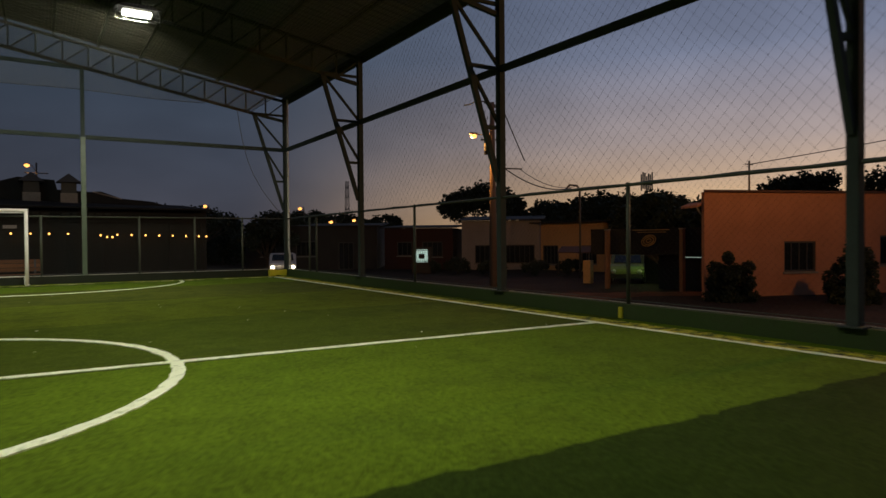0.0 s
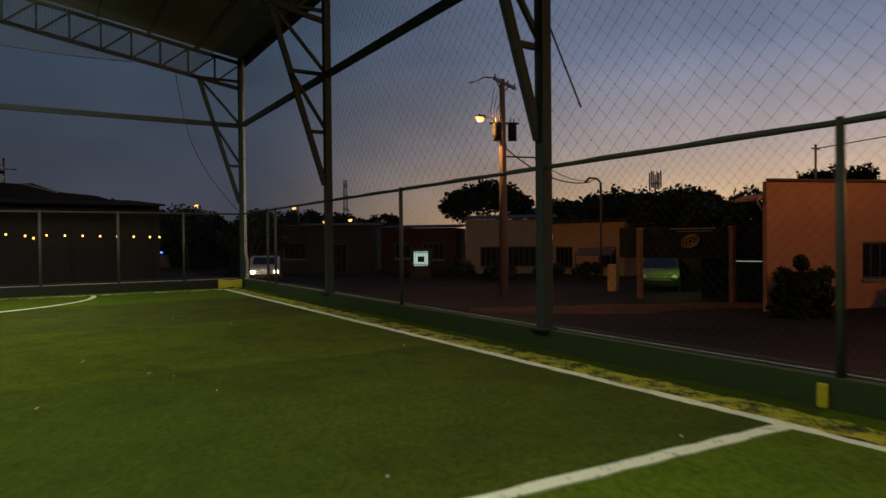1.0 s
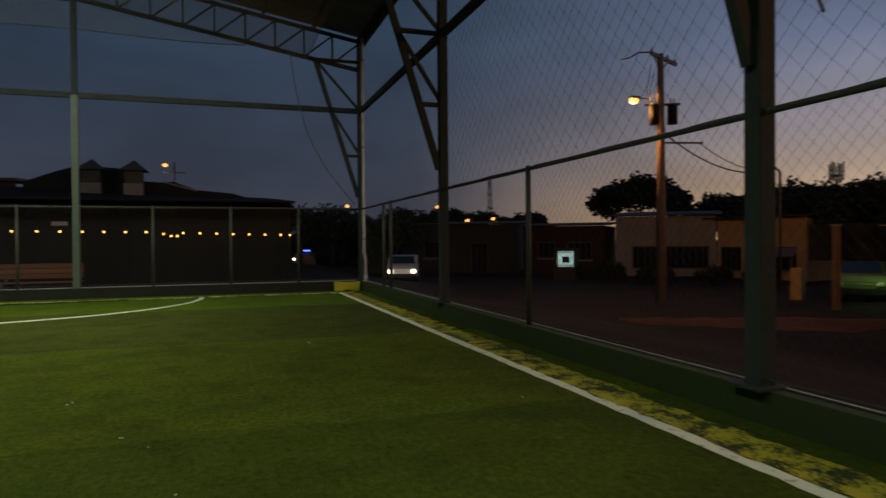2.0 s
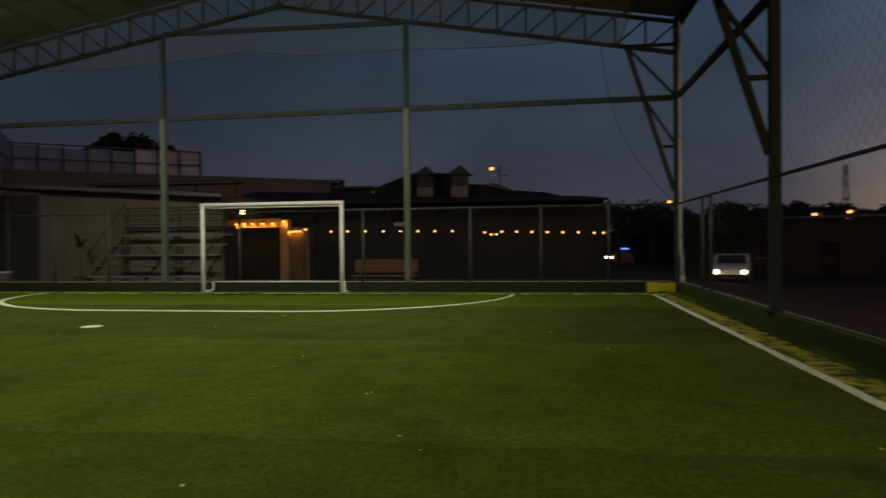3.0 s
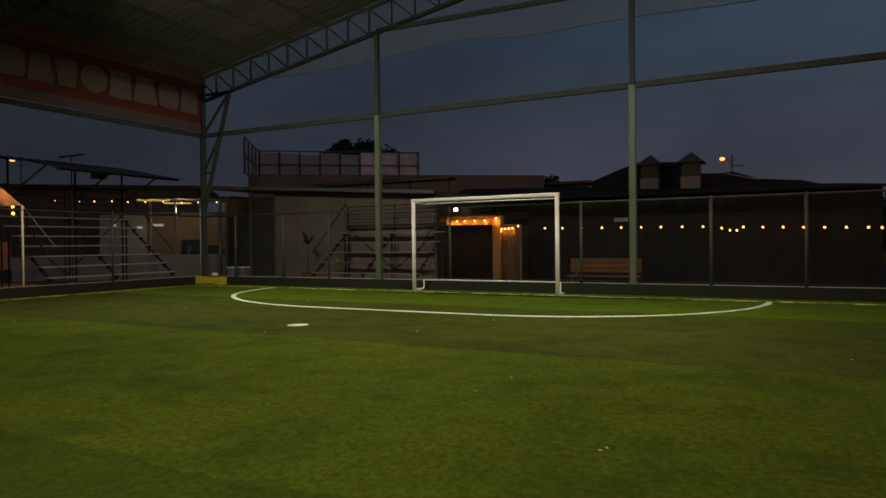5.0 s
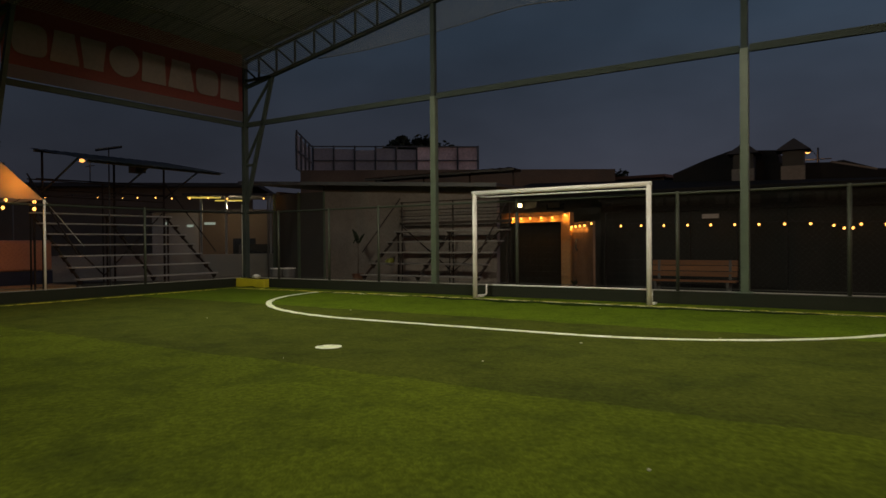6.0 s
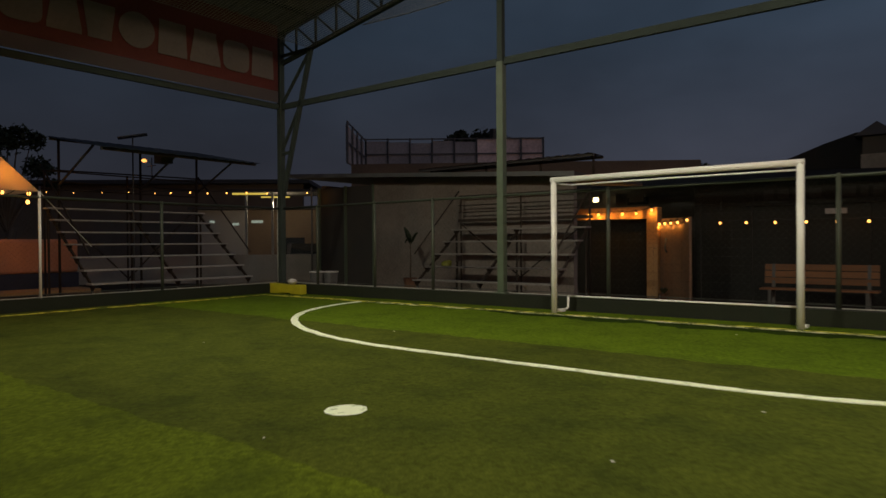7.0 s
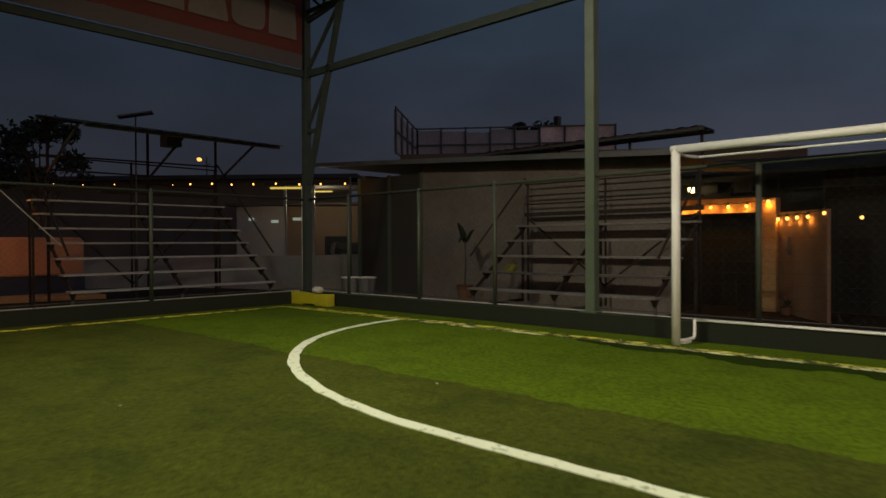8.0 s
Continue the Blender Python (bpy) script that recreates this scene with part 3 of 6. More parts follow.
HALF_L, HALF_R = (LX0, 6.14), (LX1 + 0.04, 5.61)
pitch_line("touch_line", strip(run((LX1 + 0.045, YB + 0.8), (LX1 + 0.045, LY1 + 0.09)), 0.09, ragged=0.008), M["line"], "white touch line on the turf")
pitch_line("touch_line", strip(run((LX0 - 0.045, YB + 0.8), (LX0 - 0.045, LY1 + 0.09)), 0.12, ragged=0.02), M["yellow_line"], "faded yellow touch line on the turf")
pitch_line("halfway_line", strip(run(HALF_L, HALF_R), 0.095, 0.0, 0.0065, ragged=0.008), M["line"], "white halfway line on the turf")
pitch_line("centre_circle", strip([(x, 5.89 + (y - 5.89) * 1.018) for x, y in arc(-1.29, 5.89, 2.775, 0, 360, 200)[:-1]], 0.105, 0.0, 0.008, closed=True, ragged=0.010), M["line"], "white centre circle on the turf")
GX0, GX1, DR = -2.60, 0.20, 3.43
dpts = [(GX0 + (x - GX0) * 1.166, y) for x, y in arc(GX0, LY1, DR, 180, 270, 40)] + run((GX0, LY1 - DR), (GX1, LY1 - DR))[1:-1] + [(GX1 + (x - GX1) * 1.055, y) for x, y in arc(GX1, LY1, DR, 270, 360, 40)]
pitch_line("goal_area_line", strip(dpts, 0.09, 0.0, 0.0065, ragged=0.010), M["line"], "white curved goal area line on the turf")
pitch_line("goal_line", strip(run((LX0, LY1 + 0.045), (-6.5, LY1 + 0.045)), 0.07, ragged=0.012), M["yellow_line"], "worn yellow and white goal line on the turf")
pitch_line("goal_line", strip(run((-6.5, LY1 + 0.045), (LX1, LY1 + 0.045)), 0.085, 0.0, 0.005, ragged=0.016), M["end_line"], "worn yellowish white goal line on the turf")
bm = bmesh.new()
bmesh.ops.create_circle(bm, cap_ends=True, radius=0.13, segments=44)
for v in bm.verts:
    v.co += Vector((-1.375, 13.525, 0.006)) + v.co.normalized() * random.uniform(-0.006, 0.006)
pitch_line("penalty_spot", bm, M["line"], "round white penalty spot on the turf")
pitch_line("margin_stripe", strip(run((6.70, YB + 0.7), (6.70, LY1 + 0.3)), 0.28, ragged=0.035), M["yellow_worn"], "worn yellow stripe beside the touch line")
pitch_line("margin_stripe", strip(run((LX0, LY1 + 0.16), (-3.15, LY1 + 0.16)), 0.12, ragged=0.03), M["yellow_line"], "worn yellow stripe behind the goal line")
pitch_line("margin_stripe", strip(run((-3.15, LY1 + 0.135), (LX1, LY1 + 0.135)), 0.10, ragged=0.03), M["yellow_line"], "worn yellow stripe behind the goal line")

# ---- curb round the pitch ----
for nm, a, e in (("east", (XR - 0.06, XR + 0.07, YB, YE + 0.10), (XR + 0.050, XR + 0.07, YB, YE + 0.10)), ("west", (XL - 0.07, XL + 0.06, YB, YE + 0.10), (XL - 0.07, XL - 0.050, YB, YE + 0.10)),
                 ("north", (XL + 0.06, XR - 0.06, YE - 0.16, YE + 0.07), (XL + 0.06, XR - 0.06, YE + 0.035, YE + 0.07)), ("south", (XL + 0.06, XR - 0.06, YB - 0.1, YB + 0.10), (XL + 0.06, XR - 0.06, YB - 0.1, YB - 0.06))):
    # north and west curbs take the shaded copy of the paint
    c = tagged(new("curb_" + nm, finish("curb", boxed(*a, -0.45, CURB), M["curb" if nm in ("east", "south") else "curb_shaded"])), "low concrete curb painted dark green", "curb", kind="structure")
    part("coping", boxed(*e, CURB, CURB + 0.012), M["curbtop"], c, "bare pale concrete edge")


def corner_block(x, y, w):
    t = thing("corner_block", "yellow painted concrete block in the corner of the pitch", "curb block", "yellow blocks")
    bm = bmesh.new()
    slab(bm, [(-w, 0, 0), (-0.3 * w, 0, 0), (-0.25 * w, 0, 0.04), (0.3 * w, 0, 0.04), (0.35 * w, 0, 0), (w, 0, 0), (w, 0, 0.20), (0.2 * w, 0, 0.185), (-w, 0, 0.21)], 0.16, (0, 1, 0))
    bmesh.ops.bevel(bm, geom=list(bm.edges), offset=0.012, segments=1, affect="EDGES")
    part("block", bm, M["yellow"], t)
    return put(t, x, y, 0.0)


corner_block(-9.20, YE - 0.37, 0.50)
corner_block(6.74, YE - 0.37, 0.27)
tb = thing("yellow_marker", "yellow painted patch on the curb at the halfway line", "curb marker", "yellow blocks")
part("block", boxed(-0.03, 0.0, -0.035, 0.035, 0.005, 0.16, bevel=0.012), M["yellow"], tb)
put(tb, XR - 0.062, 5.70, 0.0)

# ---- steel frame of the roof ----
def haunch(t, sx):
    """The tapering lattice bracket on the inner side of a column; sx points into the pitch."""
    zt, zm, zl, zb = 5.02 - CURB, 3.94 - CURB, 2.95 - CURB, 2.05 - CURB
    reach = 0.98
    def ix(z):
        return sx * (0.06 + (reach - 0.06) * (z - zb) / (zt - zb))
    part("inner_chord", barred((ix(zt), 0, zt), (ix(zb), 0, zb), 0.09, 0.07), M["steel"], t)
    for z in (zt, zm, zl):
        part("strut", barred((0, 0, z), (ix(z), 0, z), 0.05, 0.06), M["steel"], t)
    part("diagonal", barred((ix(zt), 0, zt), (0, 0, zm), 0.05), M["steel"], t)
    part("diagonal", barred((ix(zm), 0, zm), (0, 0, zl), 0.05), M["steel"], t)


def column(x, y, sx):
    t = thing("roof_column", "green-grey steel column with a tapering lattice bracket", "column", "columns of the roof")
    part("shaft", boxed(-0.06, 0.06, -0.06, 0.06, 0, EAVE - CURB + 0.02, bevel=0.008), M["steel"], t)
    part("base_plate", boxed(-0.13, 0.13, -0.13, 0.13, -0.002, 0.014), M["steel"], t)
    haunch(t, sx)
    return put(t, x, y, CURB)


east_col = column(XR, COLS[0], -1)
west_col = column(XL, COLS[0], 1)
for y in COLS[1:]:
    copy_thing(east_col, pose(XR, y, CURB))
    copy_thing(west_col, pose(XL, y, CURB))


def truss():
    t = thing("roof_truss", "steel lattice roof truss from column to column", "truss", "trusses of the roof")
    for s in (-1, 1):
        e = CX + s * 8.465
        for nm, f, w in (("top_chord", top_z, 0.07), ("bottom_chord", low_z, 0.08)):
            part(nm, barred((e, 0, f(e) - (0.035 if f is top_z else 0)), (CX, 0, f(CX) - (0.035 if f is top_z else 0)), 0.07, w), M["steel"], t)
        n = 14
        for i in range(n):
            x0, x1 = e + (CX - e) * i / n, e + (CX - e) * (i + 1) / n
            if i:
                part("post", barred((x0, 0, low_z(x0)), (x0, 0, top_z(x0) - 0.05), 0.04), M["steel"], t)
            part("web", barred((x0, 0, top_z(x0) - 0.06), (x1, 0, low_z(x1)), 0.035), M["steel"], t)
    part("king_post", barred((CX, 0, low_z(CX)), (CX, 0, top_z(CX) - 0.05), 0.05), M["steel"], t)
    return t


tr = truss()
put(tr, 0, COLS[0], 0)
for y in COLS[1:]:
    copy_thing(tr, pose(0, y, 0))


def ribbed_slope(s):
    """One slope of the roof: a ribbed zinc sheet on purlins."""
    bm = bmesh.new()
    e = CX + s * (8.465 + 0.12)
    pitch_w = 0.25
    n = int((YE - YB + 0.5) / pitch_w)
    prof = []
    for i in range(n):
        y = YB - 0.25 + i * pitch_w
        prof += [(y, 0.0), (y + 0.17, 0.0), (y + 0.19, 0.03), (y + 0.23, 0.03)]
    lo = [bm.verts.new((e, y, top_z(e) + 0.09 + z)) for y, z in prof]
    hi = [bm.verts.new((CX, y, top_z(CX) + 0.09 + z)) for y, z in prof]
    for i in range(len(prof) - 1):
        bm.faces.new((lo[i], lo[i + 1], hi[i + 1], hi[i]))
    bmesh.ops.solidify(bm, geom=list(bm.faces), thickness=0.004)
    return bm


roof = thing("ceiling", "grey ribbed zinc roof on dark steel purlins", "roof", kind="structure")
for s in (-1, 1):
    part("roof_sheet", ribbed_slope(s), M["roof"], roof)
    bm = bmesh.new()
    for i in range(9):
        x = CX + s * (0.12 + 1.05 * i)
        if abs(x - CX) > 8.5:
            x = CX + s * 8.46
        box(bm, x - 0.03, x + 0.03, YB - 0.2, YE + 0.2, top_z(x) + 0.002, top_z(x) + 0.085)
    part("purlins", bm, M["steel"], roof, "dark steel purlins")
    x = CX + s * 8.56
    part("fascia", boxed(x - 0.02, x + 0.02, YB - 0.25, YE + 0.25, top_z(x) - 0.10, top_z(x) + 0.10), M["steel"], roof, "steel eaves beam")

# posts of the end wall
for x in (-4.17, 1.52):
    t = thing("end_post", "green steel post of the end wall", "post", "posts of the end wall")
    part("shaft", boxed(-0.06, 0.06, -0.06, 0.06, 0, RAIL - CURB, bevel=0.008), M["pale_steel"], t)
    part("upper_shaft", boxed(-0.05, 0.05, -0.05, 0.05, RAIL - CURB + 0.001, low_z(x) - CURB, bevel=0.008), M["steel"], t, "dark grey upper shaft")
    part("base_plate", boxed(-0.11, 0.11, -0.11, 0.11, -0.002, 0.014), M["pale_steel"], t)
    put(t, x, YE, CURB)

# rails half way up all round, and the beam between the end posts
def rail(name, a, b, label, w=0.07, h=0.11):
    t = thing(name, label, "rail", "rails of the frame")
    part("beam", barred(a, b, w, h), M["steel"], t)


rail("side_rail", (XR, YB, RAIL), (XR, YE - 0.08, RAIL), "green-grey steel rail along the open side")
rail("side_rail", (XL, YB, RAIL), (XL, YE - 0.08, RAIL), "green-grey steel rail along the side with the banner")
for x0, x1 in ((XL + 0.08, -4.24), (-4.10, 1.45), (1.59, XR - 0.08)):
    rail("end_rail", (x0, YE, RAIL), (x1, YE, RAIL), "green-grey steel rail across the end wall")
rail("end_tie", (-4.17, YE, 5.87), (1.52, YE, 5.80), "flat steel tie between the end posts", 0.05, 0.10)


# ---- fences: posts, top pipe and chain link ----
def mesh_net(a, b, z0, z1, cell, r, wobble=0.0, seg=1, knots=0.0):
    """Crossing diagonal wires on the upright plane from a to b, between z0 and z1, with a knot where two cross."""
    a, b = Vector((*a, 0)), Vector((*b, 0))
    length = (b - a).length
    d = (b - a) / length
    nrm = Vector((-d.y, d.x, 0))
    verts, faces = [], []
    def place(s, h):
        off = nrm * (wobble * noise.noise(Vector((s * 0.5, h * 0.5, 3)))) + d * (wobble * 0.6 * noise.noise(Vector((s * 0.7, h * 0.7, 9))))
        return a + d * s + Vector((0, 0, h)) + off
    def wire(s0, h0, s1, h1):
        k0 = len(verts)
        q = seg
        for i in range(q + 1):
            f = i / q
            c = place(s0 + (s1 - s0) * f, h0 + (h1 - h0) * f)
            for u, w in ((0, r), (0.87 * r, -0.5 * r), (-0.87 * r, -0.5 * r)):
                verts.append(tuple(c + d * u + nrm * w))
        for i in range(q):
            for k in range(3):
                m0, m1 = k0 + 3 * i, k0 + 3 * i + 3
                faces.append((m0 + k, m0 + (k + 1) % 3, m1 + (k + 1) % 3, m1 + k))
    h = z1 - z0
    step = cell * math.sqrt(2)
    n = int((length + h) / step)
    for i in range(1, n):
        c = i * step
        s0, s1 = max(0, c - h), min(length, c)
        if s1 - s0 < 0.02:
            continue
        wire(s0, z0 + (c - s0), s1, z0 + (c - s1))
        wire(length - s0, z0 + (c - s0), length - s1, z0 + (c - s1))
    if knots:
        for i in range(1, n):
            for j in range(1, n):
                # falling wire s + h = i * step meets rising wire (length - s) + h = j * step
                s, hh = 0.5 * (length + (i - j) * step), 0.5 * ((i + j) * step - length)
                if 0 < hh < h and 0 < s < length:
                    c, k0 = place(s, z0 + hh), len(verts)
                    for o in (d, nrm, -d, -nrm):
                        verts.append(tuple(c + o * knots * 0.6))
                    verts.append(tuple(c + Vector((0, 0, knots)))); verts.append(tuple(c - Vector((0, 0, knots))))
                    for k in range(4):
                        faces.append((k0 + k, k0 + (k + 1) % 4, k0 + 4)); faces.append((k0 + (k + 1) % 4, k0 + k, k0 + 5))
    me = bpy.data.meshes.new("wires")
    me.from_pydata(verts, [], faces)
    return me


def wire_part(name, me, material, parent):
    me.materials.append(material)
    ob = new(name, me)
    ob.parent = parent
    return tagged(ob, kind="stuff")


def fence(name, a, b, posts, label, z=CURB):
    t = thing(name, label, "fence", "fences round the pitch")
    part("top_pipe", tubed([(*a, FENCE - 0.02), (*b, FENCE - 0.02)], 0.021, 8), M["pipe"], t)
    part("bottom_wire", tubed([(*a, z + 0.05), (*b, z + 0.05)], 0.006, 5), M["wire"], t)
    for x, y in posts:
        bm = tubed([(x, y, z - 0.01), (x, y, FENCE)], 0.028, 10)
        ball(bm, (x, y, FENCE), 0.030, 8, 0.6)
        part("post", bm, M["pipe"], t)
    wire_part("chain_link", mesh_net(a, b, z + 0.03, FENCE - 0.03, 0.062, 0.0010), M["wire"], t)
    return t


mids = [(p + q) / 2 for p, q in zip(COLS, COLS[1:])]
fence("fence", (XR, YB + 0.08), (XR, YE - 0.08), [(XR, y + 0.17 if y > 8 else y + 0.02) for y in mids] + [(XR, 17.6)], "chain link fence on green pipes along the street side")
fence("fence", (XL + 0.08, YE), (XR - 0.08, YE), [(-8.6, YE), (-7.0, YE), (-5.6, YE), (-2.35, YE), (0.52, YE), (2.88, YE), (4.37, YE), (5.75, YE)], "chain link fence on green pipes behind the goal")
fence("fence", (XL, YB + 0.08), (XL, YE - 0.08), [(XL, 17.0)] + [(XL, y) for y in mids[1:]], "chain link fence on green pipes beside the bleachers")

# nets above the fences
t = thing("side_net", "grey knotted diamond net between the fence and the eaves", "net", "nets")
NET_CELL = 0.125
wire_part("twine", mesh_net((XR + 0.02, YB + 0.08), (XR + 0.02, YE - 0.08), FENCE, EAVE - 0.25, NET_CELL, 0.0015, 0.05, 12, knots=0.0065), M["net"], t)
part("rope", tubed([(XR + 0.03, YB + 0.08 + 0.4 * i, FENCE - 0.004 + 0.006 * math.sin(i * 2.1)) for i in range(70)], 0.014, 6), M["net"], t, "lashing rope along the fence pipe")

t = thing("end_net", "thin dark net gathered under the end truss", "net", "nets")
def rope_z(x):
    """The lower edge of the gathered net, drawn up near the ridge."""
    return min(5.20 + 0.17 * math.exp(-((x + 2.1) / 1.2) ** 2) + 0.03 * math.sin(1.3 * x), low_z(x) - 0.02)
part("rope", tubed([(float(x), YE + 0.03, rope_z(float(x))) for x in np.linspace(-7.3, 4.7, 50)], 0.010, 6), M["net"], t)
verts, faces = [], []
for i, x in enumerate(np.arange(-7.2, 4.6, 0.026)):
    x = float(x)
    for dx in (0.35, -0.35):
        k = len(verts)
        z0, z1 = rope_z(x), low_z(x + dx)
        for px, pz in ((x, z0), (x + dx, z1)):
            for u, w in ((0, 0.0026), (0.0023, -0.0013), (-0.0023, -0.0013)):
                verts.append((px + u, YE + 0.03 + w, pz))
        for q in range(3):
            faces.append((k + q, k + (q + 1) % 3, k + 3 + (q + 1) % 3, k + 3 + q))
me = bpy.data.meshes.new("twine"); me.from_pydata(verts, [], faces)
wire_part("twine", me, M["net_grey"], t)
for s, x0 in ((-1, XR), ):
    bm = bmesh.new()
    tube(bm, [(x0 - 1.52, YE - 0.2, 5.0), (x0 - 1.45, YE - 0.2, 4.5), (x0 - 1.35, YE - 0.2, 3.98), (x0 - 1.22, YE - 0.2, 3.5), (x0 - 1.06, YE - 0.2, 3.11), (x0 - 0.80, YE - 0.2, 2.65), (x0 - 0.49, YE - 0.2, 2.24), (x0 - 0.17, YE - 0.2, 1.86)], 0.009, 6)
    part("edge_rope", bm, M["net"], t)
    curve = ((1.52, 5.0), (1.45, 4.5), (1.35, 3.98), (1.22, 3.5), (1.06, 3.11), (0.80, 2.65), (0.49, 2.24), (0.17, 1.86))
    bm = bmesh.new()
    for (d0, z0), (d1, z1) in zip(curve, curve[1:]):
        for k in range(8):
            d, z = d0 + (d1 - d0) * k / 8, z0 + (z1 - z0) * k / 8
            tube(bm, [(x0 - d, YE - 0.2, z), (x0 - 0.10, YE - 0.12, z + 0.9 * d)], 0.0016, 3, caps=False)
    tagged(part("corner_twine", bm, M["net"], t), kind="stuff")

t = thing("overhead_net", "pale safety net stretched below the roof trusses", "net", "nets")
verts, faces = [], []
def straight(p, q, r=0.0024):
    k = len(verts)
    for c in (p, q):
        for u, w in ((0, r), (0.87 * r, -0.5 * r), (-0.87 * r, -0.5 * r)):
            verts.append((c[0] + (u if p[0] == q[0] else 0), c[1] + (u if p[0] != q[0] else 0), c[2] + w))
    for i in range(3):
        faces.append((k + i, k + (i + 1) % 3, k + 3 + (i + 1) % 3, k + 3 + i))
for y in np.arange(YB + 0.2, YE - 0.1, 0.065):
    y = float(y)
    for s in (-1, 1):
        straight((CX, y, low_z(CX) - 0.06), (CX + s * 7.3, y, low_z(CX + 7.3) - 0.06), 0.0024 if y < 16.8 else 0.0048)
for x in np.arange(CX - 7.3, CX + 7.35, 0.065):
    x = float(x)
    straight((x, YB + 0.2, low_z(x) - 0.06), (x, YE - 0.1, low_z(x) - 0.06))
me = bpy.data.meshes.new("twine"); me.from_pydata(verts, [], faces)
for poly in me.polygons:
    poly.use_smooth = True
wire_part("twine", me, M["net_pale"], t)
for y in (YB + 0.2, YE - 0.1):
    part("edge_rope", tubed([(CX + 7.3 * k / 10, y, low_z(CX + 7.3 * k / 10) - 0.06) for k in range(-10, 11)], 0.006, 6), M["net_grey"], t, "thin rope along the edge of the net")
for side in (-7.3, 7.3):
    part("edge_rope", tubed([(CX + side, y, low_z(CX + side) - 0.06) for y in (YB + 0.2, YH, YE - 0.1)], 0.006, 6), M["net_grey"], t, "thin rope along the edge of the net")


# ---- floodlights ----
def flood():
    t = thing("floodlight", "white LED floodlight in a wire guard under the roof, switched on", "floodlight", "floodlights")
    bm = bmesh.new()
    lo = [bm.verts.new((x, y, 0.03)) for x, y in ((-0.40, -0.24), (0.40, -0.24), (0.40, 0.24), (-0.40, 0.24))]
    hi = [bm.verts.new((x, y, 0.14)) for x, y in ((-0.24, -0.12), (0.24, -0.12), (0.24, 0.12), (-0.24, 0.12))]
    for k in range(4):
        bm.faces.new((lo[k], lo[(k + 1) % 4], hi[(k + 1) % 4], hi[k]))
    bm.faces.new(hi)
    bmesh.ops.solidify(bm, geom=list(bm.faces), thickness=0.006)
    part("shade", bm, M["dark_steel"], t)
    part("lens", boxed(-0.26, 0.26, -0.11, 0.11, -0.05, 0.028, bevel=0.02), M["lamp_white"], t, "glowing white lens")
    for k in range(5):
        x = -0.36 + 0.18 * k
        part("guard_wire", tubed([(x, -0.19, 0.03), (x, -0.19, -0.09), (x, 0.19, -0.09), (x, 0.19, 0.03)], 0.005, 5), M["galv"], t)
    for y in (-0.19, 0.19):
        part("guard_rail", tubed([(-0.36, y, -0.09), (0.36, y, -0.09)], 0.005, 5), M["galv"], t)
    for x in (-0.30, 0.30):
        part("bracket", barred((x, 0, 0.08), (x, 0, 0.17), 0.03, 0.008), M["dark_steel"], t)
    part("hanger", barred((-0.33, 0, 0.17), (0.33, 0, 0.17), 0.05, 0.02), M["dark_steel"], t)
    part("drop_rod", tubed([(0, 0, 0.16), (0, 0, 0.72)], 0.012, 6), M["dark_steel"], t)
    part("loose_wire", tubed([(0.38, -0.10, 0.03), (0.40, -0.15, -0.08), (0.38, -0.17, -0.17), (0.40, -0.16, -0.24)], 0.006, 5), M["pvc"], t, "loose hanging wire")
    return t


fl = flood()
put(fl, FLOODS[0][0], FLOODS[0][1], FLOOD_Z)
for fx, fy, power in FLOODS[1:]:
    copy_thing(fl, pose(fx, fy, FLOOD_Z))


# ---- goal ----
def goal():
    t = thing("football_goal", "white steel futsal goal standing on the goal line", "goal")
    w, h, r = 1.58, 1.955, 0.041
    for s in (-1, 1):
        part("post", tubed([(s * w, 0, 0), (s * w, 0, h - 0.02)], r, 16), M["white"], t)
        part("top_arm", tubed([(s * w, 0, h - 0.07), (s * (w - 0.03), 0.16, h - 0.09), (s * (w - 0.08), 0.36, h - 0.09)], 0.016, 8), M["white"], t)
        part("foot", tubed([(s * w, 0.02, 0.04), (s * (w - 0.03), 0.18, 0.035), (s * (w - 0.045), 0.315, 0.035), (s * (w - 0.05), 0.338, 0.06), (s * (w - 0.05), 0.34, 0.22)], 0.015, 8), M["white"], t)
        part("foot_plate", boxed(s * w - 0.05, s * w + 0.05, 0.10, 0.26, 0.0, 0.03), M["white"], t)
    part("crossbar", tubed([(-w - r, 0, h - r), (w + r, 0, h - r)], r, 16), M["white"], t)
    part("top_back_bar", tubed([(-w + 0.08, 0.36, h - 0.09), (0, 0.37, h - 0.085), (w - 0.08, 0.36, h - 0.09)], 0.013, 8), M["white"], t)
    part("bottom_back_bar", tubed([(-w + 0.05, 0.34, 0.22), (w - 0.05, 0.34, 0.22)], 0.014, 8), M["white"], t)
    verts, faces = [], []
    def tw(p, q, r=0.0007):
        k = len(verts)
        for c in (p, q):
            for u, v in ((r, 0), (-r, r), (-r, -r)):
                verts.append((c[0] + u, c[1] + v, c[2] + (v if p[2] == q[2] else 0)))
        for i in range(3):
            faces.append((k + i, k + (i + 1) % 3, k + 3 + (i + 1) % 3, k + 3 + i))
    for i in range(25):
        x = -w + 0.08 + i * (2 * w - 0.16) / 24
        tw((x, 0.36, h - 0.09), (x, 0.34, 0.23))
    for i in range(15):
        z = 0.26 + i * 0.112
        tw((-w + 0.06, 0.355, z), (w - 0.06, 0.355, z))
    me = bpy.data.meshes.new("net"); me.from_pydata(verts, [], faces)
    wire_part("goal_net", me, M["goal_net"], t)
    return t


put(goal(), -1.38, 19.19, 0.0)


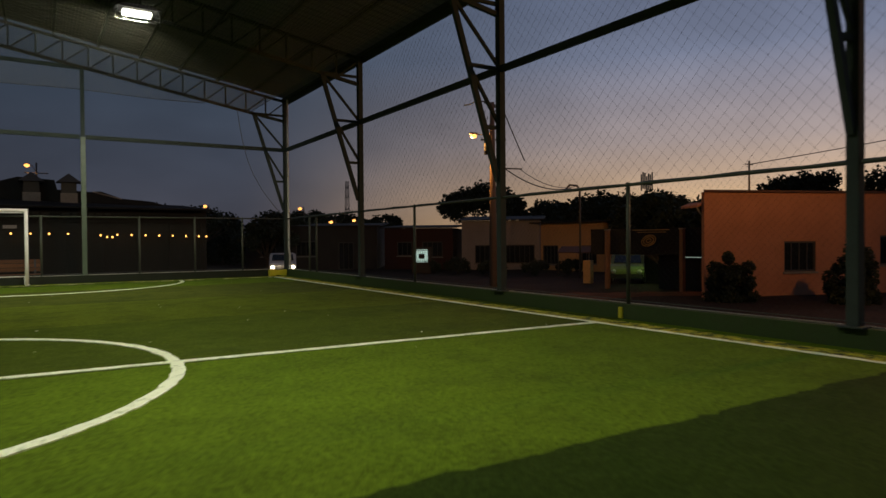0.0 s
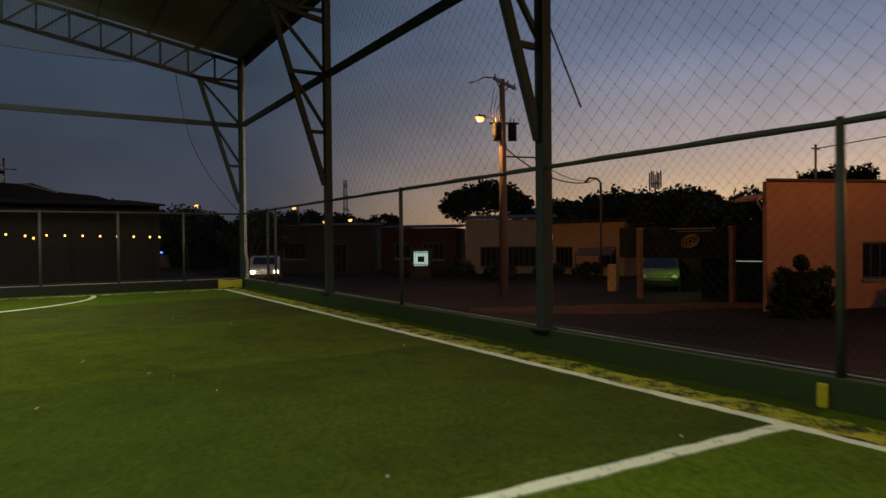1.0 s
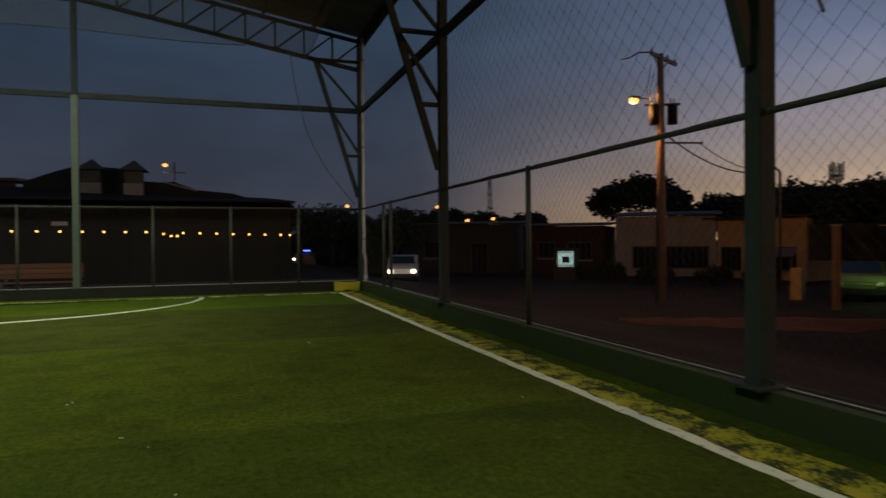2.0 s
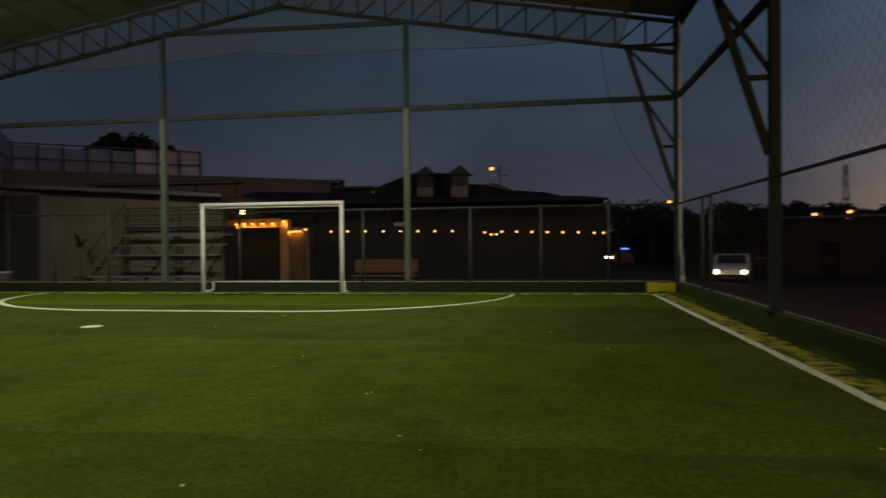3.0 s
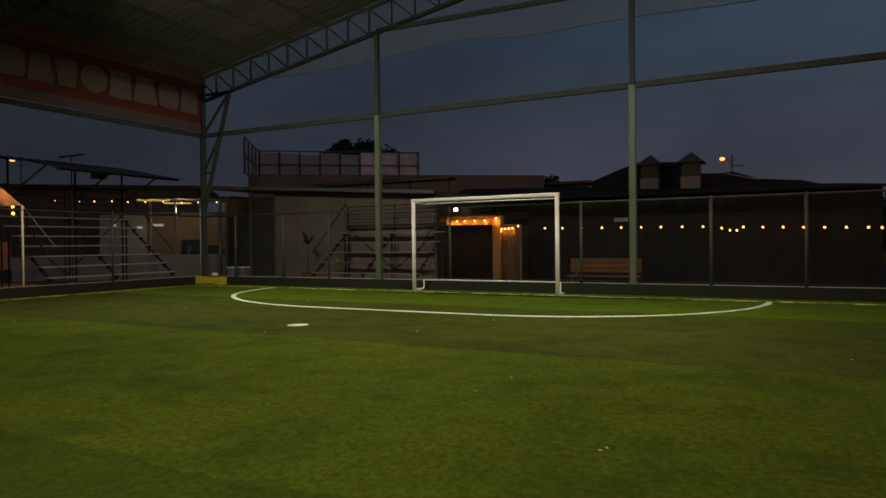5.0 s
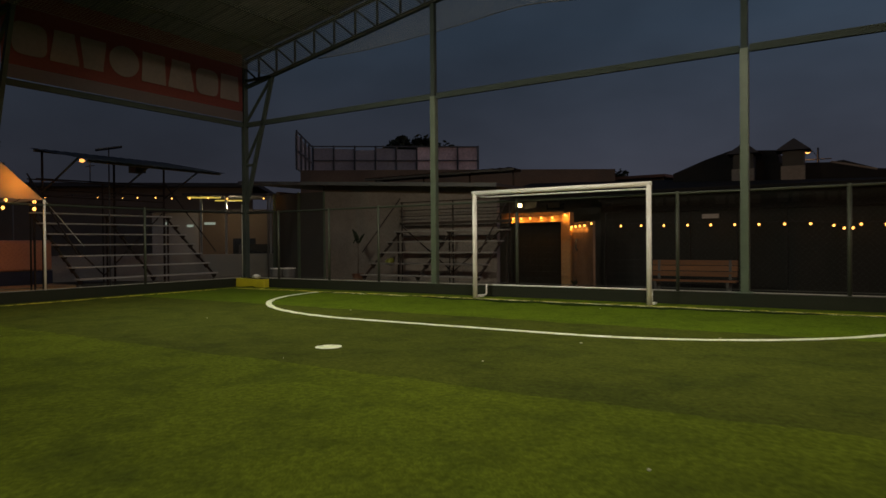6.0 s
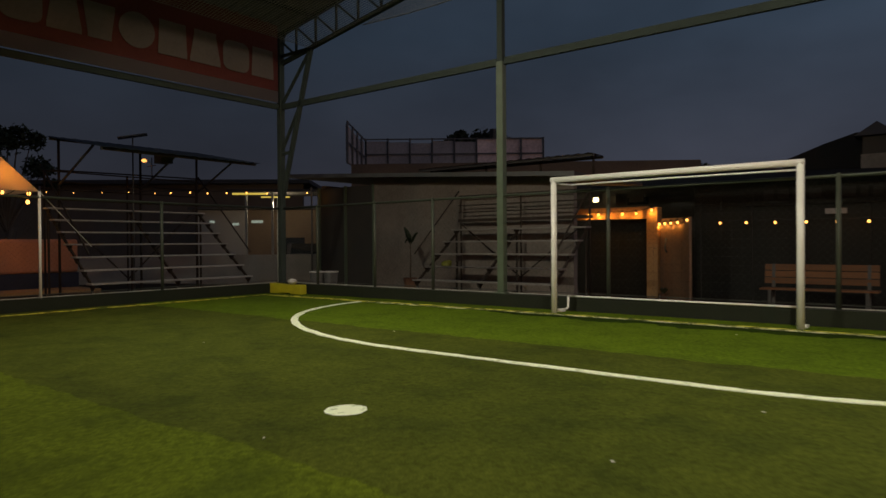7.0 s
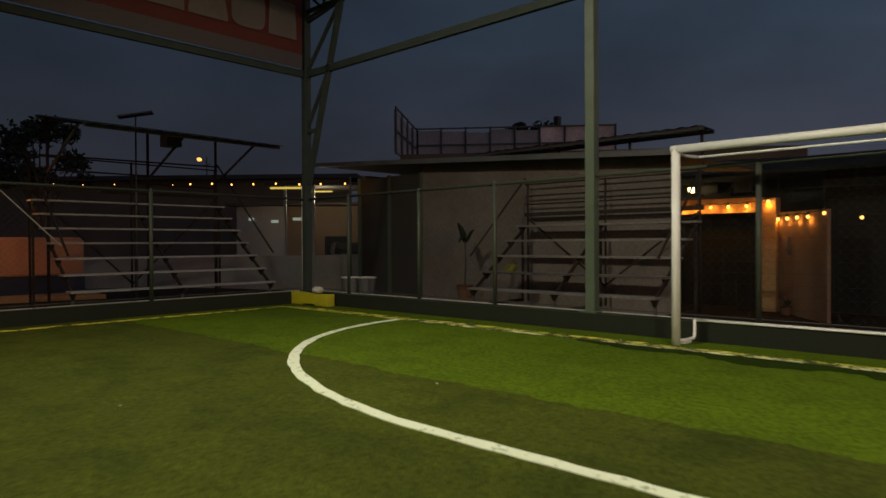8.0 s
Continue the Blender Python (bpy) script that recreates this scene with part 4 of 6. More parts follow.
# ---- banner, drain pipe, litter ----
def banner():
    t = thing("advertising_banner", "faded red vinyl banner with pale block shapes and white lower edge", "banner")
    y0, y1 = 14.25, 19.55
    bm = bmesh.new()
    n, q = 40, 8
    rows = [[bm.verts.new((0.02 * noise.noise(Vector((i * 0.35, j * 0.5, 1))), y0 + (y1 - y0) * i / n, 4.24 + (5.66 - 4.24) * j / q)) for i in range(n + 1)] for j in range(q + 1)]
    for r0, r1 in zip(rows, rows[1:]):
        for i in range(n):
            bm.faces.new((r0[i], r0[i + 1], r1[i + 1], r1[i])).smooth = True
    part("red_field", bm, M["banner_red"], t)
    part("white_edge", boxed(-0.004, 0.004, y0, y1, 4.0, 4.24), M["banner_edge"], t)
    for k, (ya, yb, shape) in enumerate(((14.42, 15.02, "round"), (15.07, 15.60, "rise"), (15.63, 16.14, "fall"), (16.20, 16.84, "oval"), (16.90, 17.46, "block"), (17.52, 18.16, "rise"), (18.22, 18.82, "round"), (18.88, 19.42, "block"))):
        bm = bmesh.new()
        z0, z1, w, m = 4.45, 5.04 + 0.03 * (2 < k < 6), yb - ya, 0.5 * (ya + yb)
        if shape in ("oval", "round"):
            p = 2.0 if shape == "oval" else 4.0
            ring = []
            for a in np.linspace(0, 2 * math.pi, 33)[:-1]:
                c, q = math.cos(a), math.sin(a)
                ring.append((0.022, m + 0.5 * w * math.copysign(abs(c) ** (2 / p), c), 0.5 * (z0 + z1) + 0.5 * (z1 - z0) * math.copysign(abs(q) ** (2 / p), q)))
        else:
            lo, hi = {"rise": (0.5, 0.36), "fall": (0.38, 0.5), "block": (0.5, 0.46)}[shape]
            ring = [(0.022, m - lo * w, z0), (0.022, m + lo * w, z0), (0.022, m + lo * w, z0 + 0.08), (0.022, m + hi * w, z1 - 0.08), (0.022, m + hi * w, z1), (0.022, m - hi * w, z1), (0.022, m - hi * w, z1 - 0.08), (0.022, m - lo * w, z0 + 0.08)]
        slab(bm, ring, 0.004, (1, 0, 0))
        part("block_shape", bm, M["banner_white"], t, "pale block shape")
    for k in range(12):
        yy = y0 + 0.1 + k * (y1 - y0 - 0.2) / 11
        part("tie", tubed([(0.0, yy, 4.03), (-0.04, yy, 3.97)], 0.003, 5), M["dark_steel"], t)
    return t


put(banner(), XL + 0.10, 0, 0)

dp = thing("drain_pipe", "white plastic drain pipe beside the corner column", "drain pipe", "pipes")
part("pipe", tubed([(0, 0, 5.4), (0, 0, 0.75), (0.03, 0, 0.55), (0.03, 0, 0.14)], 0.032, 10), M["pvc"], dp)
part("elbow", tubed([(0.03, 0, 0.24), (0.03, 0, 0.12), (-0.02, -0.04, 0.05)], 0.042, 10), M["pvc"], dp)
for z in (1.0, 3.0, 4.9):
    part("clip", tubed([(0, 0, z), (0, 0, z + 0.04)], 0.038, 10), M["galv"], dp)
put(dp, XR + 0.02, YE - 0.20, 0.10)
dq = thing("drain_pipe", "white plastic pipe stub beside the corner column", "drain pipe", "pipes")
part("pipe", tubed([(0, 0, 2.0), (0, 0, 0.14)], 0.026, 10), M["pvc"], dq)
part("clip", tubed([(0, 0, 1.0), (0, 0, 1.04)], 0.032, 10), M["galv"], dq)
put(dq, XL - 0.12, YE, 0.0)
bm = bmesh.new()
ball(bm, (0, 0, 0.05), 0.10, 12, 0.55)
for v in bm.verts:
    v.co += Vector([0.02 * noise.noise(v.co * 14 + Vector((i * 5, 0, 0))) for i in range(3)])
lt = solo("plastic_bag", bm, M["bag"], "crumpled white plastic bag lying on the yellow block", "plastic bag")
put(lt, -9.06, YE - 0.28, 0.205)
random.seed(11)
for k in range(34):
    bm = bmesh.new()
    s = random.uniform(0.005, 0.011)
    box(bm, -s, s, -s * 0.6, s * 0.6, 0, s * 0.5)
    for v in bm.verts:
        v.co += Vector([random.uniform(-0.3, 0.3) * s for _ in range(3)])
    put(solo("litter", bm, M["bag"], "small pale scrap of litter on the turf", "litter", "scraps on the turf"), random.uniform(-6, 6.2), random.uniform(5, 18.5), 0.004, random.uniform(0, 180))

rod = thing("loose_rod", "thin dark rod hanging askew beside a column", "rod")
part("bar", tubed([(7.17, 8.46, 3.34), (7.40, 8.47, 2.93), (7.68, 8.48, 2.44)], 0.010, 6), M["dark_steel"], rod)

# ---- the street side ----
def sodium_head(t, x, y, z, out, size=0.16):
    """A street lamp head on an arm that reaches out from a pole."""
    bm = bmesh.new()
    ball(bm, (x + out[0], y + out[1], z), size, 12, 0.75)
    part("lens", bm, M["lamp_sodium"], t, "glowing orange lens")
    part("hood", boxed(x + out[0] - 0.20, x + out[0] + 0.20, y + out[1] - 0.13, y + out[1] + 0.13, z + 0.06, z + 0.16, bevel=0.03), M["dark_steel"], t)
    part("arm", tubed([(x, y, z - 0.5), (x + out[0] * 0.5, y + out[1] * 0.5, z + 0.05), (x + out[0], y + out[1], z + 0.10)], 0.025, 6), M["rusty_steel"], t)


def utility_pole():
    t = thing("utility_pole", "pale concrete utility pole with transformer, crossarm and lit street lamp", "utility pole", "poles")
    part("shaft", tubed([(0, 0, 0), (0, 0, 8.9)], 0.20, 14, 0.11), M["timber_pole"], t)
    part("crossarm", barred((-0.68, -0.37, 8.78), (1.16, 0.62, 8.78), 0.10, 0.12), M["dark_steel"], t)
    part("switch_arm", tubed([(-0.68, -0.37, 8.80), (-0.95, -0.05, 8.86), (-1.15, 0.22, 8.72), (-1.32, 0.45, 8.70)], 0.03, 6), M["dark_steel"], t)
    part("brace", barred((-0.50, -0.27, 8.74), (0, 0, 8.3), 0.04), M["dark_steel"], t)
    part("brace", barred((0.55, 0.29, 8.74), (0, 0, 8.3), 0.04), M["dark_steel"], t)
    for k in (-0.6, 0.5, 1.08):
        part("insulator", tubed([(k, k * 0.53, 8.84), (k, k * 0.53, 8.98)], 0.04, 8, 0.025), M["dark_steel"], t)
    for s in (-0.20, 0.36):
        part("transformer", tubed([(s, -s * 0.5, 6.40), (s, -s * 0.5, 7.10)], 0.18, 14), M["wall_black"], t)
        for dx in (-0.08, 0.08):
            part("bushing", tubed([(s + dx, -s * 0.5, 7.09), (s + dx, -s * 0.5, 7.30)], 0.03, 6), M["pvc"], t)
    part("hanger", barred((-0.5, 0.25, 7.1), (0.6, -0.3, 7.1), 0.06, 0.08), M["dark_steel"], t)
    part("side_arm", barred((0, 0, 5.75), (1.35, -0.55, 5.72), 0.07, 0.06), M["dark_steel"], t)
    sodium_head(t, 0, 0, 7.30, (-0.75, 0.50))
    for k in range(4):
        x = -0.1 + 0.14 * k
        part("jumper", tubed([(x - 0.3, 0, 8.5 - 0.3 * k), (x - 0.45, 0.05, 7.6), (x - 0.25, 0, 6.7), (x - 0.1, 0, 6.1)], 0.014, 5), M["dark_steel"], t)
    return t


PX, PY, PZ = 19.04, 24.9, -1.25
put(utility_pole(), PX, PY, PZ)
lamp_at("street_lamp_light", "POINT", pose(PX - 0.95, PY + 0.62, PZ + 7.02), 640.0, SODIUM, 0.15)


def hanging(p, q, sag, n=18):
    p, q = Vector(p), Vector(q)
    return [p.lerp(q, i / n) - Vector((0, 0, sag * 4 * (i / n) * (1 - i / n))) for i in range(n + 1)]


def cable(p, q, sag, r=0.018, label="sagging black overhead cable"):
    bm = tubed(hanging(p, q, sag), r, 5)
    solo("overhead_cable", bm, M["dark_steel"], label, "cable", "cables over the street")


def house(name, label, a, b, depth, z0, z1, material, openings, roof_mat="roof_dark", over=0.35, rise=0.5, skew=0.0):
    """A one-storey house: its front runs from a to b; openings are (from, to, sill, head, kind) along the front."""
    t = thing(name, label, "house", "houses across the street")
    a, b = Vector((*a, 0)), Vector((*b, 0))
    length = (b - a).length
    h = z1 - z0
    cuts = sorted(openings)
    x = 0.0
    def wall(*c):
        part("wall", boxed(*c), material, t)
    for o in cuts:
        if o[0] > x:
            wall(x, o[0], 0, 0.18, 0, h)
        if o[2] > 0:
            wall(o[0], o[1], 0, 0.18, 0, o[2])
        wall(o[0], o[1], 0, 0.18, o[3], h)
        x = o[1]
    wall(x, length, 0, 0.18, 0, h)
    for x0 in (0.0, length - 0.18):
        bm = bmesh.new()
        slab(bm, [(x0, 0.18, 0), (x0 + 0.18, 0.18, 0), (x0 + skew + 0.18, depth, 0), (x0 + skew, depth, 0)], h)
        part("wall", bm, material, t)
    wall(skew + 0.18, skew + length - 0.18, depth - 0.18, depth, 0, h)
    bm = bmesh.new()
    slab(bm, [(-over, -over, h + 0.004), (length + over, -over, h + 0.004), (length + over + skew, depth + over, h + rise), (skew - over, depth + over, h + rise)], 0.08)
    part("roof", bm, M[roof_mat], t, "low-pitched sheet roof")
    for o in cuts:
        w = part("window" if o[2] > 0 else "door", boxed(o[0] + 0.02, o[1] - 0.02, 0.10, 0.13, o[2] + 0.02, o[3] - 0.02), M[o[4] if len(o) > 4 else "glass"], t)
        bm = bmesh.new()
        for x0, x1, za, zb in ((o[0], o[1], o[3] - 0.07, o[3]), (o[0], o[1], o[2], o[2] + 0.07), (o[0], o[0] + 0.06, o[2] + 0.07, o[3] - 0.07), (o[1] - 0.06, o[1], o[2] + 0.07, o[3] - 0.07)):
            box(bm, x0, x1, 0.04, 0.10, za, zb)
        nbar = int((o[1] - o[0]) / 0.35)
        for i in range(1, nbar):
            xx = o[0] + (o[1] - o[0]) * i / nbar
            box(bm, xx - 0.015, xx + 0.015, 0.05, 0.08, o[2] + 0.07, o[3] - 0.07)
        part("frame", bm, M["dark_steel"], w)
        if o[2] > 0:
            part("sill", boxed(o[0] - 0.06, o[1] + 0.06, -0.07, 0.0, o[2] - 0.07, o[2]), M["concrete"], w)
    d = (b - a).normalized()
    t.matrix_basis = Matrix(((d.x, -d.y, 0, a.x), (d.y, d.x, 0, a.y), (0, 0, 1, z0), (0, 0, 0, 1)))
    return t


# walls are given from their far end to their near end as seen from the pitch
house("house", "long grey plastered house with dark barred windows", (27.9, 41.0), (32.3, 37.1), 7, -1.25, 2.50, M["wall_grey"], [(1.0, 2.5, 0.50, 1.90), (2.9, 5.5, 0.50, 1.90)])
house("house", "low house front painted orange-cream under a sheet roof", (32.35, 37.05), (33.4, 31.7), 6, -1.30, 2.25, M["wall_cream"], [(0.2, 1.6, 0.50, 1.90), (3.6, 4.9, 0.6, 1.9)], over=0.6, rise=0.2)
# Shade on the next two fronts is put into their dark wall colours.
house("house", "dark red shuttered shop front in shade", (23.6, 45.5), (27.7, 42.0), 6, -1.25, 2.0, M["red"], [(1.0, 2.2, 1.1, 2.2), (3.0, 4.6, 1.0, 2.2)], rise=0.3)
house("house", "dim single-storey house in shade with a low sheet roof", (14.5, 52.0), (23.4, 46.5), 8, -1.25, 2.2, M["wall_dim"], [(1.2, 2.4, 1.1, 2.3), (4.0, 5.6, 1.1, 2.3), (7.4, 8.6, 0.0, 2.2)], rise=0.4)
house("orange_house", "tall orange plastered house wall with a dark window", (21.9, 15.3), (33.5, 11.2), 9, -1.45, 2.80, M["wall_orange"], [(3.5, 4.95, 1.15, 2.35), (8.0, 9.2, 1.35, 2.55)], "roof_rust", 0.10, 0.15, 7.5)

# eaves at the end of the orange house
t = thing("eaves_roof", "small sloping eaves on the end of the orange house", "roof edge")
bm = bmesh.new()
slab(bm, [(0.62, -0.22, 0.06), (0.95, -0.35, 0.20), (1.35, 0.7, 0.20), (1.02, 0.82, 0.06)], 0.09)
part("sheet", bm, M["wall_orange"], t)
part("bracket", barred((0.92, -0.2, -0.22), (0.70, -0.12, 0.10), 0.05), M["concrete"], t)
put(t, 21.15, 15.75, 2.16)

# lit barred window
t = thing("lit_gate_window", "barred window glowing pale green-white in a dark wall", "window")
part("pane", boxed(0, 0.92, 0.05, 0.07, 0, 0.88), M["window_lit"], t, "glowing pale green pane")
for i in range(8):
    part("bar", boxed(0.01 + i * 0.123, 0.055 + i * 0.123, 0.0, 0.03, 0, 0.88), M["dark_steel"], t)
part("notice", boxed(0.27, 0.68, -0.01, 0.0, 0.24, 0.58), M["wall_dark"], t)
for z in (0.05, 0.80):
    part("crossbar", boxed(0, 0.92, -0.003, 0.0, z, z + 0.04), M["dark_steel"], t)
part("surround", boxed(-0.22, 1.16, 0.075, 0.30, -1.45, 1.06), M["wall_dark"], t)
t.matrix_basis = pose(22.36, 38.5, -0.45, 0, 0, -32)

# shop yard: gate posts, fascia board with a worn emblem
yard = thing("shop_canopy", "dark corrugated fascia of a workshop with a worn golden emblem", "canopy")
part("fascia", boxed(-0.75, 4.4, 0.0, 0.12, 1.62, 2.78), M["wall_black"], yard)
# Unseen soffit, drawn back to the wall to keep the parked car shaded.
part("soffit", boxed(0.0, 4.5, 0.12, 5.58, 2.66, 2.74), M["roof_dark"], yard)
part("back_wall", boxed(-0.2, 5.4, 5.6, 5.8, -0.2, 2.6), M["wall_dark"], yard)
# Added sheet, standing in for the deep shade of the yard.
part("partition", boxed(2.0, 4.4, 1.2, 1.3, 0, 1.65), M["wall_dark"], yard, "dark sheet added for the deep shade in the yard")
part("gold_line", boxed(1.20, 2.85, -0.012, 0.0, 2.69, 2.73), M["dim_gold"], yard, "thin dull gold line")
bm = bmesh.new()
for r in (0.27, 0.19, 0.09):
    tube(bm, [(1.95 + r * 1.15 * math.cos(a), -0.01, 2.24 + r * 0.85 * math.sin(a) + 0.25 * r * math.cos(a)) for a in np.linspace(0, 2 * math.pi, 30)], 0.022, 5)
part("gold_line", boxed(1.45, 2.70, -0.012, 0.0, 2.60, 2.625), M["dim_gold"], yard, "thin dull gold line")
part("emblem", bm, M["dim_gold"], yard, "worn golden ring emblem")
part("tube_lamp", boxed(3.3, 4.3, 0.3, 0.34, 1.50, 1.53), M["white_lit"], yard, "lit fluorescent tube")
yard.matrix_basis = pose(22.5, 20.9, -1.28, 0, 0, -68)
for x, y in ((22.46, 20.79), (23.69, 17.69)):
    t = thing("gate_post", "slim square tan plastered gate post", "gate post", "gate posts")
    part("shaft", boxed(-0.09, 0.09, -0.09, 0.09, 0, 2.72, bevel=0.015), M["wall_tan_dim"], t)
    part("cap", boxed(-0.11, 0.11, -0.11, 0.11, 2.72, 2.77), M["concrete"], t)
    put(t, x, y, -1.28)
t = thing("gate_pier", "short orange plastered pier", "pier")
part("shaft", boxed(-0.22, 0.22, -0.2, 0.2, 0, 1.25, bevel=0.015), M["wall_cream"], t)
put(t, 24.6, 24.2, -1.30, 25)
t = thing("awning", "small dark red shop awning on two posts", "awning")
bm = bmesh.new()
slab(bm, [(0, 0, 1.45), (2.0, 0, 1.45), (2.0, 1.0, 1.8), (0, 1.0, 1.8)], 0.06)
part("sheet", bm, M["roof_rust"], t)
for x in (0.06, 1.94):
    part("post", tubed([(x, 0.06, 0), (x, 0.06, 1.47)], 0.03, 6), M["dark_steel"], t)
t.matrix_basis = pose(27.4, 29.7, -1.25, 0, 0, -58)


# vehicles
def car(name, label, paint, lights):
    t = thing(name, label, "car", "cars")
    prof = [(-2.0, 0.35), (-2.05, 0.75), (-1.75, 0.95), (-1.0, 1.02), (-0.45, 1.48), (0.95, 1.52), (1.55, 1.05), (2.0, 0.98), (2.05, 0.40)]
    bm = bmesh.new()
    slab(bm, [(x, -0.82, z) for x, z in prof], 1.64, (0, 1, 0))
    bmesh.ops.bevel(bm, geom=list(bm.edges), offset=0.06, segments=2, affect="EDGES")
    part("body", bm, M[paint], t)
    bm = bmesh.new()
    slab(bm, [(-0.93, -0.835, 1.06), (-0.42, -0.835, 1.42), (0.90, -0.835, 1.45), (1.38, -0.835, 1.08)], 1.67, (0, 1, 0))
    part("side_glass", bm, M["glass"], t)
    bm = bmesh.new()
    slab(bm, [(-1.02, -0.68, 1.06), (-1.02, 0.68, 1.06), (-0.52, 0.62, 1.44), (-0.52, -0.62, 1.44)], 0.03, (-0.6, 0, 0.6))
    part("windscreen", bm, M["glass"], t)
    part("bumper", boxed(-2.12, -1.98, -0.80, 0.80, 0.32, 0.55, bevel=0.03), M["rubber"], t)
    for x in (-1.25, 1.25):
        for y in (-0.80, 0.80):
            w = part("wheel", tubed([(x, y - 0.09, 0.31), (x, y + 0.09, 0.31)], 0.31, 18), M["rubber"], t)
            part("rim", tubed([(x, y - 0.10, 0.31), (x, y + 0.10, 0.31)], 0.19, 14), M["galv"], w)
    for y in (-0.62, 0.62):
        bm = bmesh.new()
        ball(bm, (-2.06, y, 0.68), 0.13, 10, 0.8)
        part("headlight", bm, M["head"] if lights else M["pvc"], t, "glowing headlight" if lights else "")
    return t


c1 = car("car", "pale car driving with glowing headlights on the dark street", "car_white", True)
c1.matrix_basis = pose(14.0, 41.2, -1.22, 0, 0, 72)
lamp_at("headlight_beam", "POINT", pose(13.0, 38.6, -0.55), 7.0, (1, 0.86, 0.62), 0.1)
c2 = car("parked_car", "pale green car parked under the workshop canopy", "car_green", False)
c2.matrix_basis = pose(26.9, 23.6, -1.26, 0, 0, 40)
lamp_at("canopy_tube_light", "AREA", pose(25.3, 21.2, 0.25, 0, 0, -68), 8.0, (0.70, 1.0, 0.30), 1.0, 0.05)


# ---- trees and shrubs ----
def tree(name, label, height, spread, trunk, seed, clumps=26, leaves=90, leaf=0.28, flat=0.55, kind_group="trees", low=0.72):
    rnd = random.Random(seed)
    t = thing(name, label, "tree", kind_group)
    bm = bmesh.new()
    base_r = 0.035 * height
    tube(bm, [(0, 0, 0), (0.05 * height * rnd.uniform(-1, 1) * 0.4, 0, trunk * 0.5), (0, 0.04 * height * rnd.uniform(-1, 1), trunk)], base_r, 9, base_r * 0.65)
    ends = []
    for k in range(clumps):
        a = rnd.uniform(0, 2 * math.pi)
        rr = spread * math.sqrt(rnd.random())
        top = trunk + (height - trunk) * (0.35 + 0.65 * math.sqrt(max(0, 1 - (rr / spread) ** 2))) * rnd.uniform(low, 1.0)
        ends.append(Vector((rr * math.cos(a), rr * math.sin(a), max(trunk * 0.85, top - flat * 0.4))))
    for e in ends[:14]:
        m = Vector((e.x * 0.4, e.y * 0.4, trunk + (e.z - trunk) * 0.35))
        tube(bm, [(0, 0, trunk * 0.92), m, e], base_r * 0.38, 5, base_r * 0.06)
    part("trunk", bm, M["bark"], t)
    verts, faces = [], []
    for e in ends:
        cr = spread * rnd.uniform(0.20, 0.36)
        for _ in range(leaves):
            d = Vector((rnd.gauss(0, 1), rnd.gauss(0, 1), rnd.gauss(0, flat)))
            c = e + d.normalized() * cr * rnd.random() ** 0.4 * Vector((1, 1, flat)).length / 1.6
            u = Vector((rnd.gauss(0, 1), rnd.gauss(0, 1), rnd.gauss(0, 0.6))).normalized()
            w = u.cross(Vector((rnd.gauss(0, 1), rnd.gauss(0, 1), rnd.gauss(0, 1)))).normalized()
            s = leaf * rnd.uniform(0.6, 1.3)
            k = len(verts)
            verts += [tuple(c - u * s * 0.5), tuple(c + w * s * 0.28), tuple(c + u * s * 0.5), tuple(c - w * s * 0.28)]
            faces.append((k, k + 1, k + 2, k + 3))
    me = bpy.data.meshes.new("crown"); me.from_pydata(verts, [], faces)
    wire_part("crown", me, M["leaf"], t)
    return t


put(tree("tree", "broad dark rain tree against the evening sky", 8.3, 4.6, 3.4, 1, 44, 230, 0.50), 43.8, 60.5, -1.2)
put(tree("tree", "tall dark spreading tree behind the workshop", 6.4, 4.4, 2.6, 2, 44, 220, 0.46), 48.0, 46.5, -1.2)
put(tree("tree", "dark broad tree behind the workshop", 6.3, 4.6, 2.4, 3, 44, 220, 0.46), 52.2, 43.4, -1.2)
put(tree("tree", "dark leafy tree close behind the workshop roof", 5.0, 3.4, 1.6, 12, 34, 200, 0.40), 36.5, 29.5, -1.2)
put(tree("tree", "dark leafy tree close behind the workshop roof", 4.6, 2.8, 1.4, 13, 30, 200, 0.36), 34.5, 25.0, -1.2)
put(tree("tree", "dark round tree behind the orange house", 8.4, 3.5, 2.8, 4, 40, 220, 0.42), 60.0, 33.0, -1.2)
put(tree("tree", "dark tree behind the orange house", 8.6, 3.6, 2.6, 5, 30, 200, 0.40), 66.5, 27.6, -1.2)
put(tree("tree", "dark tree beyond the cream house", 6.9, 3.4, 2.6, 6, 34, 200, 0.46), 53.0, 59.5, -1.2)
put(tree("tree", "dark tree beyond the cream house", 6.0, 3.0, 2.2, 14, 30, 200, 0.44), 50.0, 55.5, -1.2)
put(tree("tree", "dark street tree down the road", 6.4, 4.2, 2.2, 7, 36, 200, 0.46), 27.0, 116.0, -1.2)
put(tree("tree", "dark street tree down the road", 6.6, 4.4, 2.2, 8, 36, 200, 0.46), 33.5, 88.5, -1.2)
put(tree("tree", "dark round tree over the low house roofs", 4.9, 2.4, 1.2, 61, 34, 170, 0.36, 0.7), 17.6, 52.5, -1.2)
put(tree("tree", "dark round tree over the low house roofs", 4.2, 2.0, 1.0, 62, 30, 160, 0.34, 0.7), 15.0, 48.0, -1.2)
put(tree("tree", "small dark tree down the road", 6.0, 2.6, 2.2, 9, 26, 180, 0.40), 39.3, 75.2, -1.2)
put(tree("tree", "dark street tree down the road", 5.6, 3.6, 2.0, 15, 30, 180, 0.46), 34.5, 77.5, -1.2)
